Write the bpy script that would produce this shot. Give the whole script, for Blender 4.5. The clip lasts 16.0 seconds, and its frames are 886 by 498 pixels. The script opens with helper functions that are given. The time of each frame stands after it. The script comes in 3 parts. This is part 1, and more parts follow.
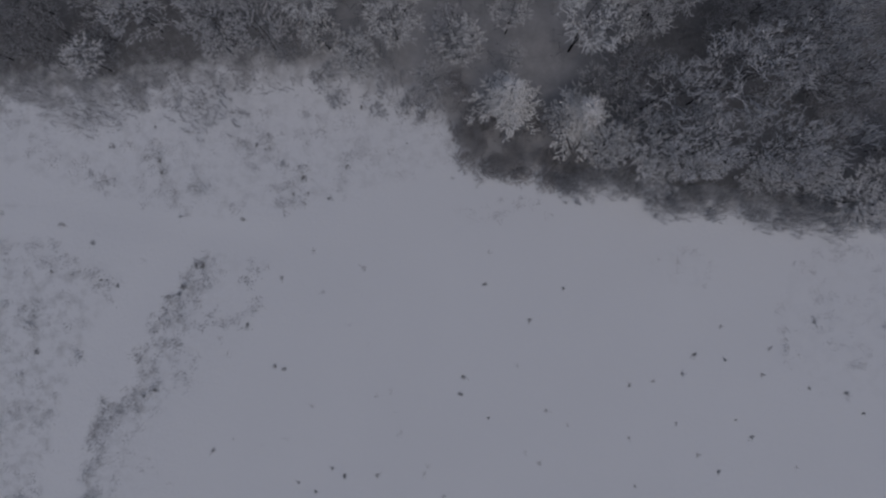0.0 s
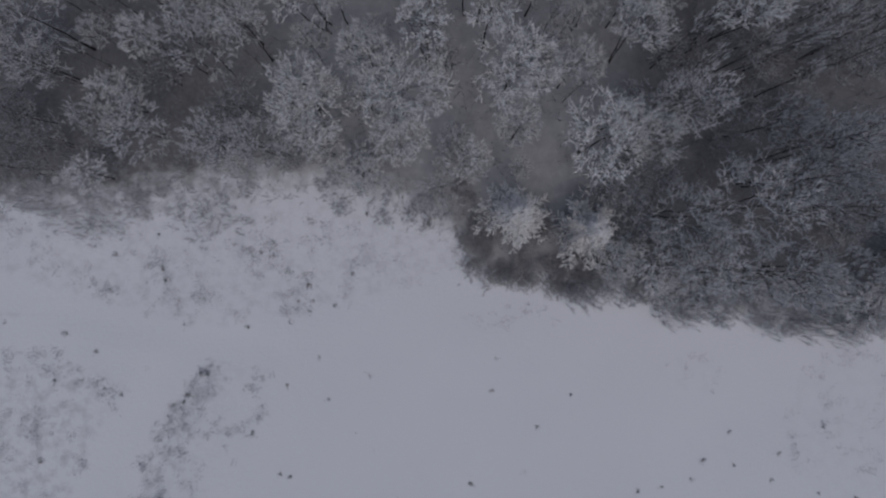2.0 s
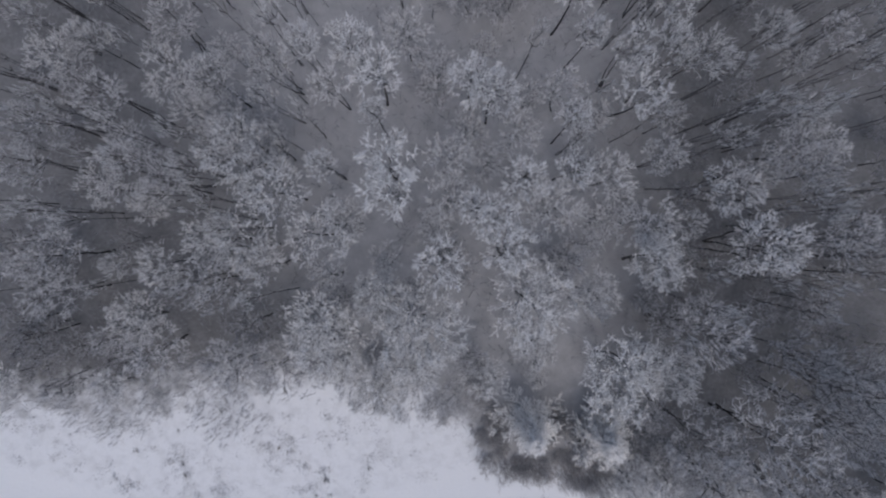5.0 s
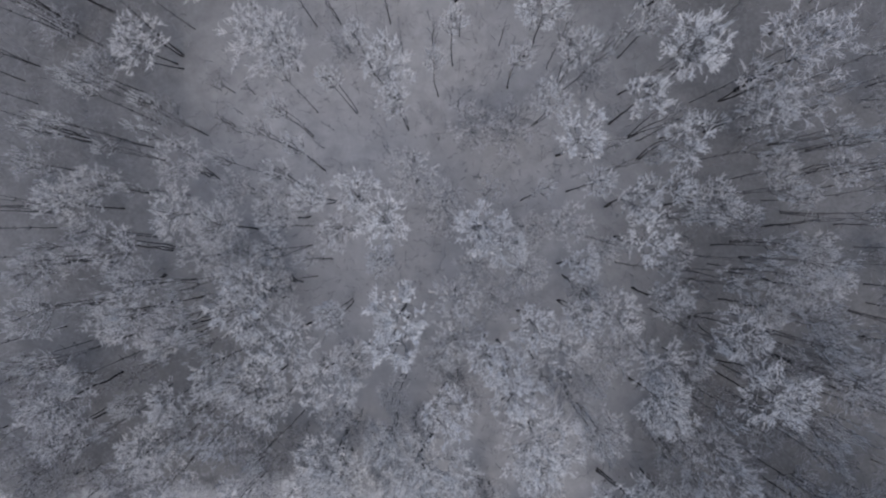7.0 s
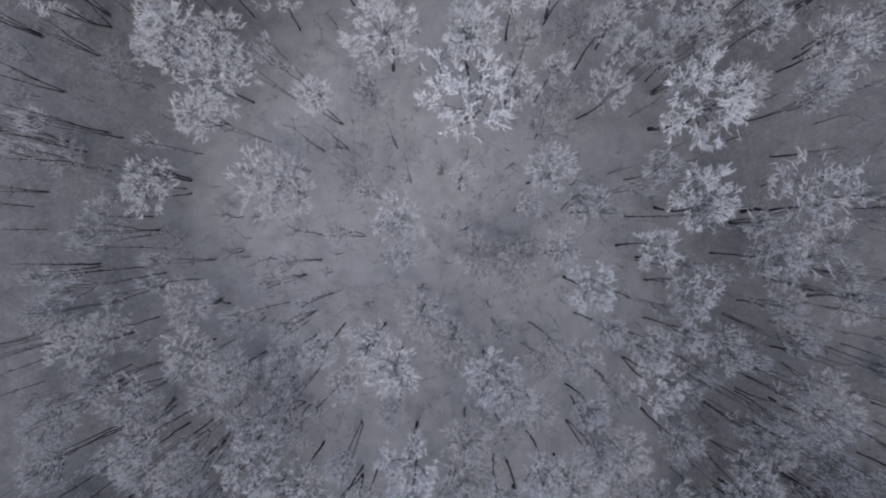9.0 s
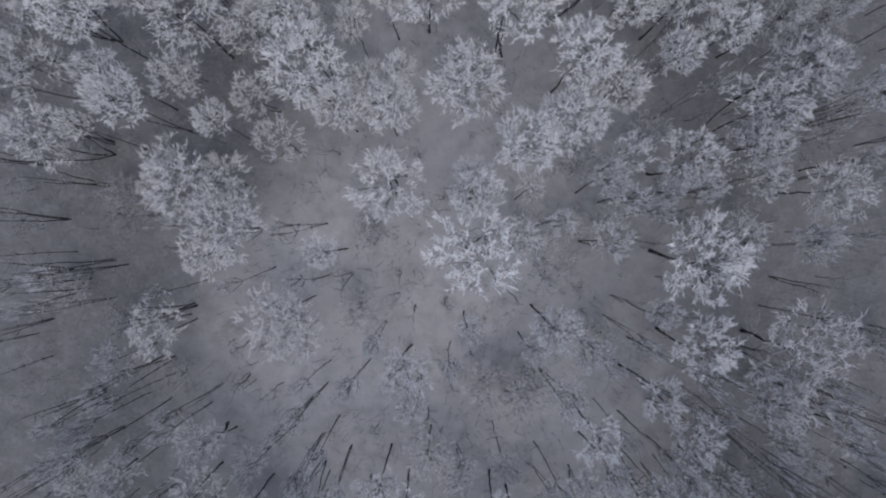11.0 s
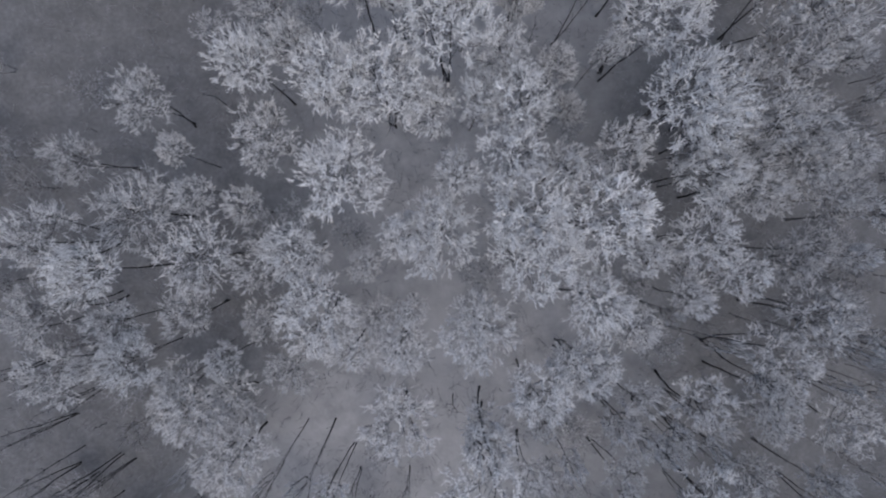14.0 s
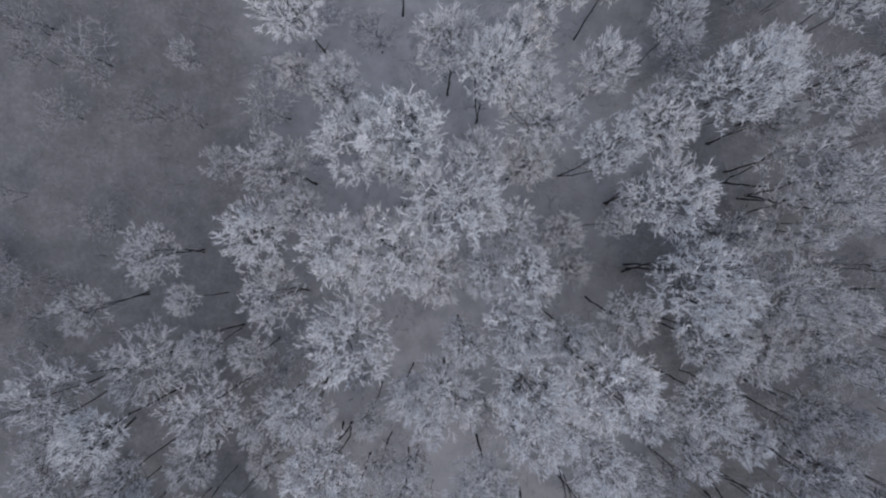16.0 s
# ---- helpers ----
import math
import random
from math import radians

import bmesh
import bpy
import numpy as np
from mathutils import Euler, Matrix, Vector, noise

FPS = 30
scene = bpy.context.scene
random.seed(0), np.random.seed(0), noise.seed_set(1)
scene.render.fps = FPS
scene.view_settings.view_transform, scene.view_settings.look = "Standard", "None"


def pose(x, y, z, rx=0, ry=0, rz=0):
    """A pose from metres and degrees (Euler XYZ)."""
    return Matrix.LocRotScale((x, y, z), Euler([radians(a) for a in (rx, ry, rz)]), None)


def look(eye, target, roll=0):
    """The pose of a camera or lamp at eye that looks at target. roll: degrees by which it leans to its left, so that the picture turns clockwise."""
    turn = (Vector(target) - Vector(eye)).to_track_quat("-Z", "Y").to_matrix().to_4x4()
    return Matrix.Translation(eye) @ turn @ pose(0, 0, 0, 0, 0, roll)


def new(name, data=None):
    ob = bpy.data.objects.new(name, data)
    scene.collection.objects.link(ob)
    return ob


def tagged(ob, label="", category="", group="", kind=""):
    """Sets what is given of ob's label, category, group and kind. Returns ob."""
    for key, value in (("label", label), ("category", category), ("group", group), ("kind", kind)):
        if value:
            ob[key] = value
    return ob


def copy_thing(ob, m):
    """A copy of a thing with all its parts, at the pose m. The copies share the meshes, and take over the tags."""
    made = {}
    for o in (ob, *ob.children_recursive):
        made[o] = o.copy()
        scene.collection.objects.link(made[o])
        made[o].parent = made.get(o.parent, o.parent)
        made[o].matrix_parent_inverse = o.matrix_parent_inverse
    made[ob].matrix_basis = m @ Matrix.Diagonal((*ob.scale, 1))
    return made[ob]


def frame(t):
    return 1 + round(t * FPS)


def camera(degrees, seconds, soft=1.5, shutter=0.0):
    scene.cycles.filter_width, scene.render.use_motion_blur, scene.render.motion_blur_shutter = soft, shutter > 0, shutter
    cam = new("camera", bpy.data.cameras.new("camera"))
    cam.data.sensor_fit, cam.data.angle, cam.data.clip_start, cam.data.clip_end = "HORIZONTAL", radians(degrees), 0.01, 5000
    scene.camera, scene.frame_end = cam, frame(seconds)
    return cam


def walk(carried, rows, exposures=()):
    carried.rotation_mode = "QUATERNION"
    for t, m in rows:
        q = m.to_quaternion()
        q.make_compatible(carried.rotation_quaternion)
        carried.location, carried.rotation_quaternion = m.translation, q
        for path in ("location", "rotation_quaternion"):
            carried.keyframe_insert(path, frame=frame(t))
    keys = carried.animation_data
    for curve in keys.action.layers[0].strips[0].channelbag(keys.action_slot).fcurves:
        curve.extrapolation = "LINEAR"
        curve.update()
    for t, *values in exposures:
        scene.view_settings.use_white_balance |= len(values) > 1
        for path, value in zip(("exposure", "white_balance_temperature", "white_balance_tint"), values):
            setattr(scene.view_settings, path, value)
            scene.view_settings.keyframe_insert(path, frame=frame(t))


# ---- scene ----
cam = camera(75.0, 16.0, 2.05)
PATH = [
    (0.0, pose(-0.00, -0.00, 60.81, -1.45, -0.01, 0.00)),
    (0.5, pose(-0.21, 2.40, 60.58, -1.46, -0.07, -0.07)),
    (1.0, pose(-0.42, 5.05, 60.35, -1.47, -0.15, -0.14)),
    (1.5, pose(-0.64, 8.03, 60.16, -1.48, -0.14, -0.21)),
    (2.0, pose(-0.73, 11.17, 60.05, -1.49, -0.12, -0.28)),
    (2.5, pose(-0.77, 14.45, 60.02, -1.50, -0.01, -0.39)),
    (3.0, pose(-0.79, 17.83, 59.99, -1.52, 0.06, -0.48)),
    (3.5, pose(-0.94, 21.44, 59.98, -1.52, 0.20, -0.55)),
    (4.0, pose(-1.15, 24.97, 60.01, -1.53, 0.38, -0.62)),
    (4.5, pose(-1.29, 28.39, 60.05, -1.53, 0.50, -0.68)),
    (7.0, pose(-1.80, 44.16, 59.92, -1.51, 0.60, -1.15)),
    (7.5, pose(-1.92, 47.39, 59.83, -1.50, 0.64, -1.25)),
    (8.0, pose(-2.03, 50.54, 59.75, -1.49, 0.67, -1.37)),
    (8.5, pose(-2.14, 53.63, 59.77, -1.48, 0.67, -1.51)),
    (9.0, pose(-2.30, 56.78, 59.82, -1.47, 0.62, -1.64)),
    (11.5, pose(-3.15, 72.83, 60.10, -1.50, -0.16, -2.34)),
    (12.0, pose(-3.35, 76.15, 60.09, -1.51, -0.29, -2.35)),
    (12.5, pose(-3.45, 79.59, 60.03, -1.51, -0.40, -2.31)),
    (13.0, pose(-3.47, 83.09, 59.94, -1.52, -0.40, -2.21)),
    (13.5, pose(-3.43, 86.55, 59.80, -1.52, -0.34, -2.11)),
    (14.0, pose(-3.41, 89.92, 59.67, -1.50, -0.27, -1.97)),
    (14.5, pose(-3.35, 93.06, 59.58, -1.47, -0.23, -1.83)),
    (15.0, pose(-3.35, 96.47, 59.54, -1.43, -0.17, -1.64)),
    (15.5, pose(-3.31, 99.78, 59.59, -1.38, -0.06, -1.42)),
    (16.0, pose(-3.26, 102.98, 59.70, -1.34, 0.08, -1.21)),
]
walk(cam, PATH, [(0, -1.18, 6480, 12), (1, -1.03, 6480, 12), (2.5, -0.75, 6480, 12), (4.5, -0.22, 6460, 11.5), (7, 0.2, 6470, 10.5), (9, 0.22, 6470, 10.5), (12, 0.15, 6470, 10.5), (16, 0.13, 6470, 10.5)])

SUN, SUN_UP, SUN_TURN, SKY = 0.7, 60, 160, 0.105
SNOW_A, SNOW_B = (0.78, 0.79, 0.81), (0.84, 0.85, 0.87)
FLOOR_A, FLOOR_B, FLOOR_C = (0.34, 0.34, 0.35), (0.46, 0.46, 0.47), (0.56, 0.56, 0.57)

# ---------------------------------------------------------------- light
world = bpy.data.worlds.new("overcast_sky")
scene.world = world
world.use_nodes = True
wn, wl = world.node_tree.nodes, world.node_tree.links
sky = wn.new("ShaderNodeTexSky")
sky.sky_type = "NISHITA"
sky.sun_disc = False
sky.sun_elevation, sky.sun_rotation = radians(SUN_UP), radians(SUN_TURN)
sky.air_density, sky.dust_density, sky.ozone_density = 1.0, 3.0, 1.5
wn["Background"].inputs["Strength"].default_value = SKY
wl.new(sky.outputs["Color"], wn["Background"].inputs["Color"])
sun_data = bpy.data.lights.new("sun", "SUN")
sun_data.energy, sun_data.angle, sun_data.color = SUN, radians(80), (0.99, 0.985, 0.99)
sun = new("sun", sun_data)
sun_way = Vector((math.sin(radians(SUN_TURN)) * math.cos(radians(SUN_UP)), math.cos(radians(SUN_TURN)) * math.cos(radians(SUN_UP)), math.sin(radians(SUN_UP))))
sun.matrix_world = look(sun_way * 200, (0, 0, 0))


# ---------------------------------------------------------------- materials
def material(name, rough=0.85):
    m = bpy.data.materials.new(name)
    m.use_nodes = True
    n, l = m.node_tree.nodes, m.node_tree.links
    b = n["Principled BSDF"]
    b.inputs["Roughness"].default_value = rough
    b.inputs["Specular IOR Level"].default_value = 0.25
    return m, n, l, b


def noise_tex(n, l, scale, detail=4.0, rough=0.55, coord=None):
    t = n.new("ShaderNodeTexNoise")
    t.inputs["Scale"].default_value = scale
    t.inputs["Detail"].default_value = detail
    t.inputs["Roughness"].default_value = rough
    if coord is not None:
        l.new(coord, t.inputs["Vector"])
    return t.outputs["Fac"]


def ramp(n, l, fac, stops):
    r = n.new("ShaderNodeValToRGB")
    e = r.color_ramp.elements
    while len(e) < len(stops):
        e.new(0.5)
    for k, (p, c) in zip(e, stops):
        k.position, k.color = p, (*c, 1)
    l.new(fac, r.inputs["Fac"])
    return r.outputs["Color"]


def mix(n, l, fac, a, b):
    m = n.new("ShaderNodeMix")
    m.data_type = "RGBA"
    for sock, v in ((m.inputs[0], fac), (m.inputs[6], a), (m.inputs[7], b)):
        if isinstance(v, (int, float)):
            sock.default_value = v
        elif isinstance(v, tuple):
            sock.default_value = (*v, 1)
        else:
            l.new(v, sock)
    return m.outputs[2]


def maths(n, l, op, a, b=0.0, clamp=False):
    m = n.new("ShaderNodeMath")
    m.operation, m.use_clamp = op, clamp
    for sock, v in zip(m.inputs, (a, b)):
        if isinstance(v, (int, float)):
            sock.default_value = v
        else:
            l.new(v, sock)
    return m.outputs[0]


def bump(n, l, b, height, strength, dist):
    k = n.new("ShaderNodeBump")
    k.inputs["Strength"].default_value, k.inputs["Distance"].default_value = strength, dist
    l.new(height, k.inputs["Height"])
    l.new(k.outputs["Normal"], b.inputs["Normal"])


def ground_material():
    m, n, l, b = material("snow_and_leaf_litter", 0.75)
    co = n.new("ShaderNodeTexCoord").outputs["Object"]
    drift = noise_tex(n, l, 0.055, 4, 0.5, co)
    fine = noise_tex(n, l, 2.4, 6, 0.65, co)
    mottle = noise_tex(n, l, 0.55, 5, 0.6, co)
    snow = mix(n, l, maths(n, l, "MULTIPLY", drift, 0.8), SNOW_A, SNOW_B)
    # a thin cover of grass stalks in the snow, where the weeds grow
    weed = n.new("ShaderNodeAttribute")
    weed.attribute_name = "weeds"
    blades = ramp(n, l, noise_tex(n, l, 0.8, 7, 0.62, co), [(0.46, (0, 0, 0)), (0.68, (1, 1, 1))])
    snow = mix(n, l, maths(n, l, "MULTIPLY", maths(n, l, "MULTIPLY", blades, maths(n, l, "POWER", weed.outputs["Fac"], 2.5)), 0.5), snow, (0.36, 0.36, 0.36))
    # leaf litter and twigs under thin snow in the wood
    cover = n.new("ShaderNodeAttribute")
    cover.attribute_name = "leaf_litter"
    floor_tone = ramp(n, l, mottle, [(0.3, FLOOR_A), (0.52, FLOOR_B), (0.72, FLOOR_C)])
    floor_tone = mix(n, l, maths(n, l, "MULTIPLY", fine, 0.5), floor_tone, (0.30, 0.30, 0.305))
    broad = noise_tex(n, l, 0.09, 3, 0.5, co)
    floor_tone = mix(n, l, ramp(n, l, broad, [(0.42, (0, 0, 0)), (0.62, (0.55, 0.55, 0.55))]), floor_tone, (0.42, 0.42, 0.43))
    # litter darkened away from the middle of the wood: lens vignette painted into its colour
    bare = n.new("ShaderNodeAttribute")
    bare.attribute_name = "side_vignette"
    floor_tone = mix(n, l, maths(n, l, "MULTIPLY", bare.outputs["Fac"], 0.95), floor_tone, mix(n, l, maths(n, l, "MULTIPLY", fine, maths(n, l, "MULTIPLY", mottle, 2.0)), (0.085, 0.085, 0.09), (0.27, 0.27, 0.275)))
    ragged = maths(n, l, "ADD", cover.outputs["Fac"], maths(n, l, "MULTIPLY", maths(n, l, "SUBTRACT", mottle, 0.5), 1.1))
    edge = ramp(n, l, ragged, [(0.3, (0, 0, 0)), (0.75, (1, 1, 1))])
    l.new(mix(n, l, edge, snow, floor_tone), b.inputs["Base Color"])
    bump(n, l, b, maths(n, l, "ADD", fine, mottle), 0.35, 0.12)
    return m


def frost_material(name, pale, dark, share):
    """Hoar frost on twigs: pale crystals, with some bark left bare."""
    m, n, l, b = material(name, 0.7)
    co = n.new("ShaderNodeTexCoord").outputs["Object"]
    info = n.new("ShaderNodeObjectInfo").outputs["Random"]
    isle = n.new("ShaderNodeNewGeometry").outputs["Random Per Island"]
    clump = noise_tex(n, l, 1.1, 3, 0.5, co)
    bare = ramp(n, l, maths(n, l, "ADD", maths(n, l, "MULTIPLY", isle, 0.55), maths(n, l, "MULTIPLY", clump, 0.6)), [(share, (1, 1, 1)), (share + 0.2, (0, 0, 0))])
    tone = mix(n, l, info, pale, tuple(c * 0.86 for c in pale))
    l.new(mix(n, l, maths(n, l, "MULTIPLY", bare, 0.85), tone, dark), b.inputs["Base Color"])
    return m


def bark_material(name, dark, frost=0.6, low=0.25):
    """Bark, with rime on what faces up."""
    m, n, l, b = material(name, 0.9)
    co = n.new("ShaderNodeTexCoord").outputs["Object"]
    grain = noise_tex(n, l, 9, 5, 0.65, co)
    patch = noise_tex(n, l, 3.2, 4, 0.6, co)
    tone = mix(n, l, grain, tuple(c * 0.55 for c in dark), tuple(min(1, c * 1.7) for c in dark))
    sep = n.new("ShaderNodeSeparateXYZ")
    l.new(n.new("ShaderNodeNewGeometry").outputs["Normal"], sep.inputs[0])
    up = ramp(n, l, maths(n, l, "ADD", sep.outputs[2], maths(n, l, "MULTIPLY", maths(n, l, "SUBTRACT", patch, 0.5), 2.8)), [(low, (0, 0, 0)), (low + 0.4, (1, 1, 1))])
    l.new(mix(n, l, maths(n, l, "MULTIPLY", up, frost), tone, (0.70, 0.72, 0.75)), b.inputs["Base Color"])
    bump(n, l, b, grain, 0.5, 0.03)
    return m


MAT_GROUND = ground_material()
MAT_FROST = frost_material("hoar_frost", (0.92, 0.92, 0.93), (0.27, 0.265, 0.27), 0.26)
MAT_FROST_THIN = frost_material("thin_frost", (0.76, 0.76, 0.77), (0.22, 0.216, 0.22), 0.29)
MAT_FROST_LOOSE = frost_material("loose_frost", (0.89, 0.89, 0.90), (0.26, 0.255, 0.26), 0.25)
MAT_FROST_EDGE = frost_material("edge_frost", (0.84, 0.835, 0.835), (0.24, 0.235, 0.235), 0.30)
MAT_FROST_BROWN = frost_material("frosted_needles", (0.92, 0.91, 0.90), (0.33, 0.30, 0.28), 0.24)
MAT_BARK = bark_material("dark_bark", (0.033, 0.031, 0.034), 0.5, 0.32)
MAT_LIMB = bark_material("frosted_bark", (0.06, 0.055, 0.055), 0.55, 0.3)
# grey twigs of the low trees; on side crowns this grey imitates vignetting
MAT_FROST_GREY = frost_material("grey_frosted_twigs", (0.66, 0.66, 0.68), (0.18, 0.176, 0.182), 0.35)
MAT_SHRUB = frost_material("bare_shrub_twigs", (0.60, 0.605, 0.63), (0.22, 0.22, 0.235), 0.45)
MAT_SHRUB_BROWN = frost_material("brown_shrub_twigs", (0.54, 0.53, 0.54), (0.24, 0.232, 0.236), 0.45)
MAT_SHRUB_DARK = frost_material("dark_bare_twigs", (0.46, 0.46, 0.48), (0.17, 0.167, 0.175), 0.5)
MAT_GRASS = frost_material("dry_grass", (0.50, 0.50, 0.51), (0.22, 0.22, 0.225), 0.6)
MAT_WEED = frost_material("frosted_weeds", (0.60, 0.61, 0.63), (0.30, 0.30, 0.315), 0.5)


# ---------------------------------------------------------------- mesh helpers
class Shape:
    """Collects tapering tubes and thin spikes, and makes one mesh of them."""

    def __init__(self):
        self.v, self.f, self.n = [], [], 0

    def spikes(self, a, b, w):
        """Ridged needles from the points a to the points b, w thick at the foot."""
        a, b = np.asarray(a, float), np.asarray(b, float)
        w = np.broadcast_to(np.asarray(w, float), (len(a),))[:, None]
        d = b - a
        d /= np.maximum(np.linalg.norm(d, axis=1, keepdims=True), 1e-6)
        u = np.cross(d, np.where(np.abs(d[:, 2:]) < 0.9, np.array([[0, 0, 1.0]]), np.array([[1.0, 0, 0]])))
        u /= np.maximum(np.linalg.norm(u, axis=1, keepdims=True), 1e-6)
        s = np.cross(d, u)
        ring = [a + w * 0.5 * u, a - w * 0.42 * s, a - w * 0.5 * u]
        self.v.append(np.stack([*ring, b], 1).reshape(-1, 3))
        i = self.n + 4 * np.arange(len(a))[:, None]
        for p, q in ((0, 1), (1, 2)):
            self.f.extend((i + np.array([[p, q, 3]])).tolist())
        self.n += 4 * len(a)

    def tube(self, pts, radii, sides=6):
        pts = [np.asarray(p, float) for p in pts]
        rings = []
        for k, (p, r) in enumerate(zip(pts, radii)):
            d = pts[min(k + 1, len(pts) - 1)] - pts[max(k - 1, 0)]
            d = d / max(np.linalg.norm(d), 1e-6)
            u = np.cross(d, (0, 0, 1.0) if abs(d[2]) < 0.9 else (1.0, 0, 0))
            u /= np.linalg.norm(u)
            s = np.cross(d, u)
            ang = np.arange(sides) * 2 * math.pi / sides
            rings.append(p + r * (np.cos(ang)[:, None] * u + np.sin(ang)[:, None] * s))
        self.v.append(np.concatenate(rings))
        for k in range(len(pts) - 1):
            for j in range(sides):
                a, b = self.n + k * sides + j, self.n + k * sides + (j + 1) % sides
                self.f.append([a, b, b + sides, a + sides])
        self.f.append([self.n + (len(pts) - 1) * sides + j for j in range(sides)])
        self.n += sides * len(pts)

    def mesh(self, name, mat, smooth=True, second=None, start=0):
        """One mesh; the faces from number start on take the second material."""
        me = bpy.data.meshes.new(name)
        me.from_pydata(np.concatenate(self.v).tolist(), [], self.f)
        me.materials.append(mat)
        if second:
            me.materials.append(second)
            me.polygons.foreach_set("material_index", [int(k >= start) for k in range(len(self.f))])
        if smooth:
            me.shade_smooth()
        return me


def part(name, me, parent, label=""):
    ob = new(name, me)
    ob.parent = parent
    return tagged(ob, label)


def unit(v):
    return v / np.maximum(np.linalg.norm(v, axis=-1, keepdims=True), 1e-6)


def bend(a, b, lift, rng, steps=3, wobble=0.08):
    """Points of a bough from a to b that first rises, then levels out."""
    a, b = np.asarray(a, float), np.asarray(b, float)
    span = np.linalg.norm(b - a)
    out = []
    for k in range(steps + 1):
        t = k / steps
        p = a + (b - a) * t
        p[2] -= lift * span * math.sin(math.pi * t)
        if 0 < k < steps:
            p += rng.normal(0, wobble * span, 3)
        out.append(p)
    return out


# ---------------------------------------------------------------- kinds of trees
def frosted_tree(seed, tall=15.0, wide=2.7, depth=0.17, limbs=12, boughs=7, sprays=5, spikes=7, low=0.1, frost=None, name="tree", lumpy=0.2, spread=0.6, thick=1.0, stems=1, snags=15, twig=1.0, fat=1.0):
    """A slender leafless tree with a bare trunk and a crown of frosted twigs, at the origin."""
    rng = np.random.default_rng(seed)
    root = new(name)
    trunk, crown = Shape(), Shape()
    wood = crown
    zc, rz = tall * (1 - depth), tall * depth
    lean = rng.normal(0, 0.02 * tall, 2)
    tops = []
    for s in range(stems):
        foot = np.array([*(rng.normal(0, 0.3, 2) if stems > 1 else (0, 0)), -0.15])
        tip = np.array([*(rng.normal(0, 0.35 * wide, 2) if stems > 1 else lean * 0.2), tall * rng.uniform(0.84, 0.9)])
        n = 7
        line = []
        for k in range(n + 1):
            t = k / n
            p = foot + (tip - foot) * t
            p[:2] += lean * math.sin(math.pi * t) + rng.normal(0, 0.055, 2) * (0 < k < n)
            line.append(p)
        r0 = 0.0066 * tall * thick * (0.75 if stems > 1 else 1)
        trunk.tube(line, [r0 * (1.35 if k == 0 else 1) * (1 - 0.78 * k / n) for k in range(n + 1)], 7)
        tops.append(line)
    for k in range(snags):
        line = tops[k % stems]
        z = rng.uniform(0.22, 0.68)
        p = line[int(z * 7)] * 1.0
        a = rng.uniform(0, 6.283)
        ln = rng.uniform(0.4, 1.5)
        q = p + np.array([math.cos(a) * ln, math.sin(a) * ln, ln * 0.5])
        trunk.tube([p, (p + q) / 2 + rng.normal(0, 0.06, 3), q], [0.035, 0.022, 0.008], 4)
    lump_dir = unit(rng.normal(0, 1, (7, 3)))
    lump_amp = rng.uniform(-lumpy, lumpy, 7)

    def surface(d):
        k = 1 + sum(a * max(0, float(np.dot(d, u))) ** 4 for a, u in zip(lump_amp, lump_dir))
        return np.array([d[0] * wide * k, d[1] * wide * k, zc + d[2] * rz * k])

    sp_a, sp_b, sp_w = [], [], []
    for i in range(limbs):
        line = tops[i % stems]
        up = 1 - (1 + low) * (i + 0.5) / limbs
        a = i * 2.39996 + rng.uniform(-0.4, 0.4)
        d = np.array([math.cos(a) * math.sqrt(max(0, 1 - up * up)), math.sin(a) * math.sqrt(max(0, 1 - up * up)), up])
        end = surface(d) * np.array([0.86, 0.86, 1]) - np.array([0, 0, 0.02 * tall])
        zz = min(max((end[2] - 0.16 * tall) / tall, 0.4), 0.84) / 0.88
        k = min(int(zz * 7), 6)
        start = line[k] + (line[k + 1] - line[k]) * (zz * 7 - k)
        pts = bend(start, end, 0.10, rng, 3, 0.05)
        wood.tube(pts, [0.05 * thick, 0.036 * thick, 0.025 * thick, 0.012], 5)
        for j in range(boughs):
            t = rng.uniform(0.35, 1.0)
            k = min(int(t * 3), 2)
            s = pts[k] + (pts[k + 1] - pts[k]) * (t * 3 - k)
            dd = unit(d + rng.normal(0, spread, 3) + np.array([0, 0, 0.15]))
            e = surface(dd)
            e = s + (e - s) * min(1, rng.uniform(0.75, 1.05) * 2.1 / max(np.linalg.norm(e - s), 0.6))
            bp = bend(s, e, 0.06, rng, 2, 0.06)
            wood.tube(bp, [0.028, 0.02, 0.009], 3)
            way = unit(e - s)
            for q in range(sprays):
                t2 = rng.uniform(0.25, 1.0)
                c = bp[0] + (bp[1] - bp[0]) * t2 * 2 if t2 < 0.5 else bp[1] + (bp[2] - bp[1]) * (t2 * 2 - 1)
                out = unit((c - np.array([0, 0, zc - 0.6 * rz])) / np.array([wide, wide, rz]))
                w2 = unit(out * 0.9 + way * 0.3 + rng.normal(0, 0.55, 3) + np.array([0, 0, 0.25]))
                ln = rng.uniform(0.35, 0.8) * twig
                tip = c + w2 * ln
                sp_a.append(c), sp_b.append(tip), sp_w.append(0.065 * fat)
                for r in range(spikes):
                    f0 = c + (tip - c) * rng.uniform(0.1, 0.95)
                    w3 = unit(w2 * 1.0 + rng.normal(0, 0.6, 3))
                    sp_a.append(f0), sp_b.append(f0 + w3 * rng.uniform(0.18, 0.5) * twig), sp_w.append(rng.uniform(0.045, 0.075) * fat)
    first = len(crown.f)
    crown.spikes(sp_a, sp_b, sp_w)
    part("trunk", trunk.mesh("trunk", MAT_BARK), root, "dark bare trunk")
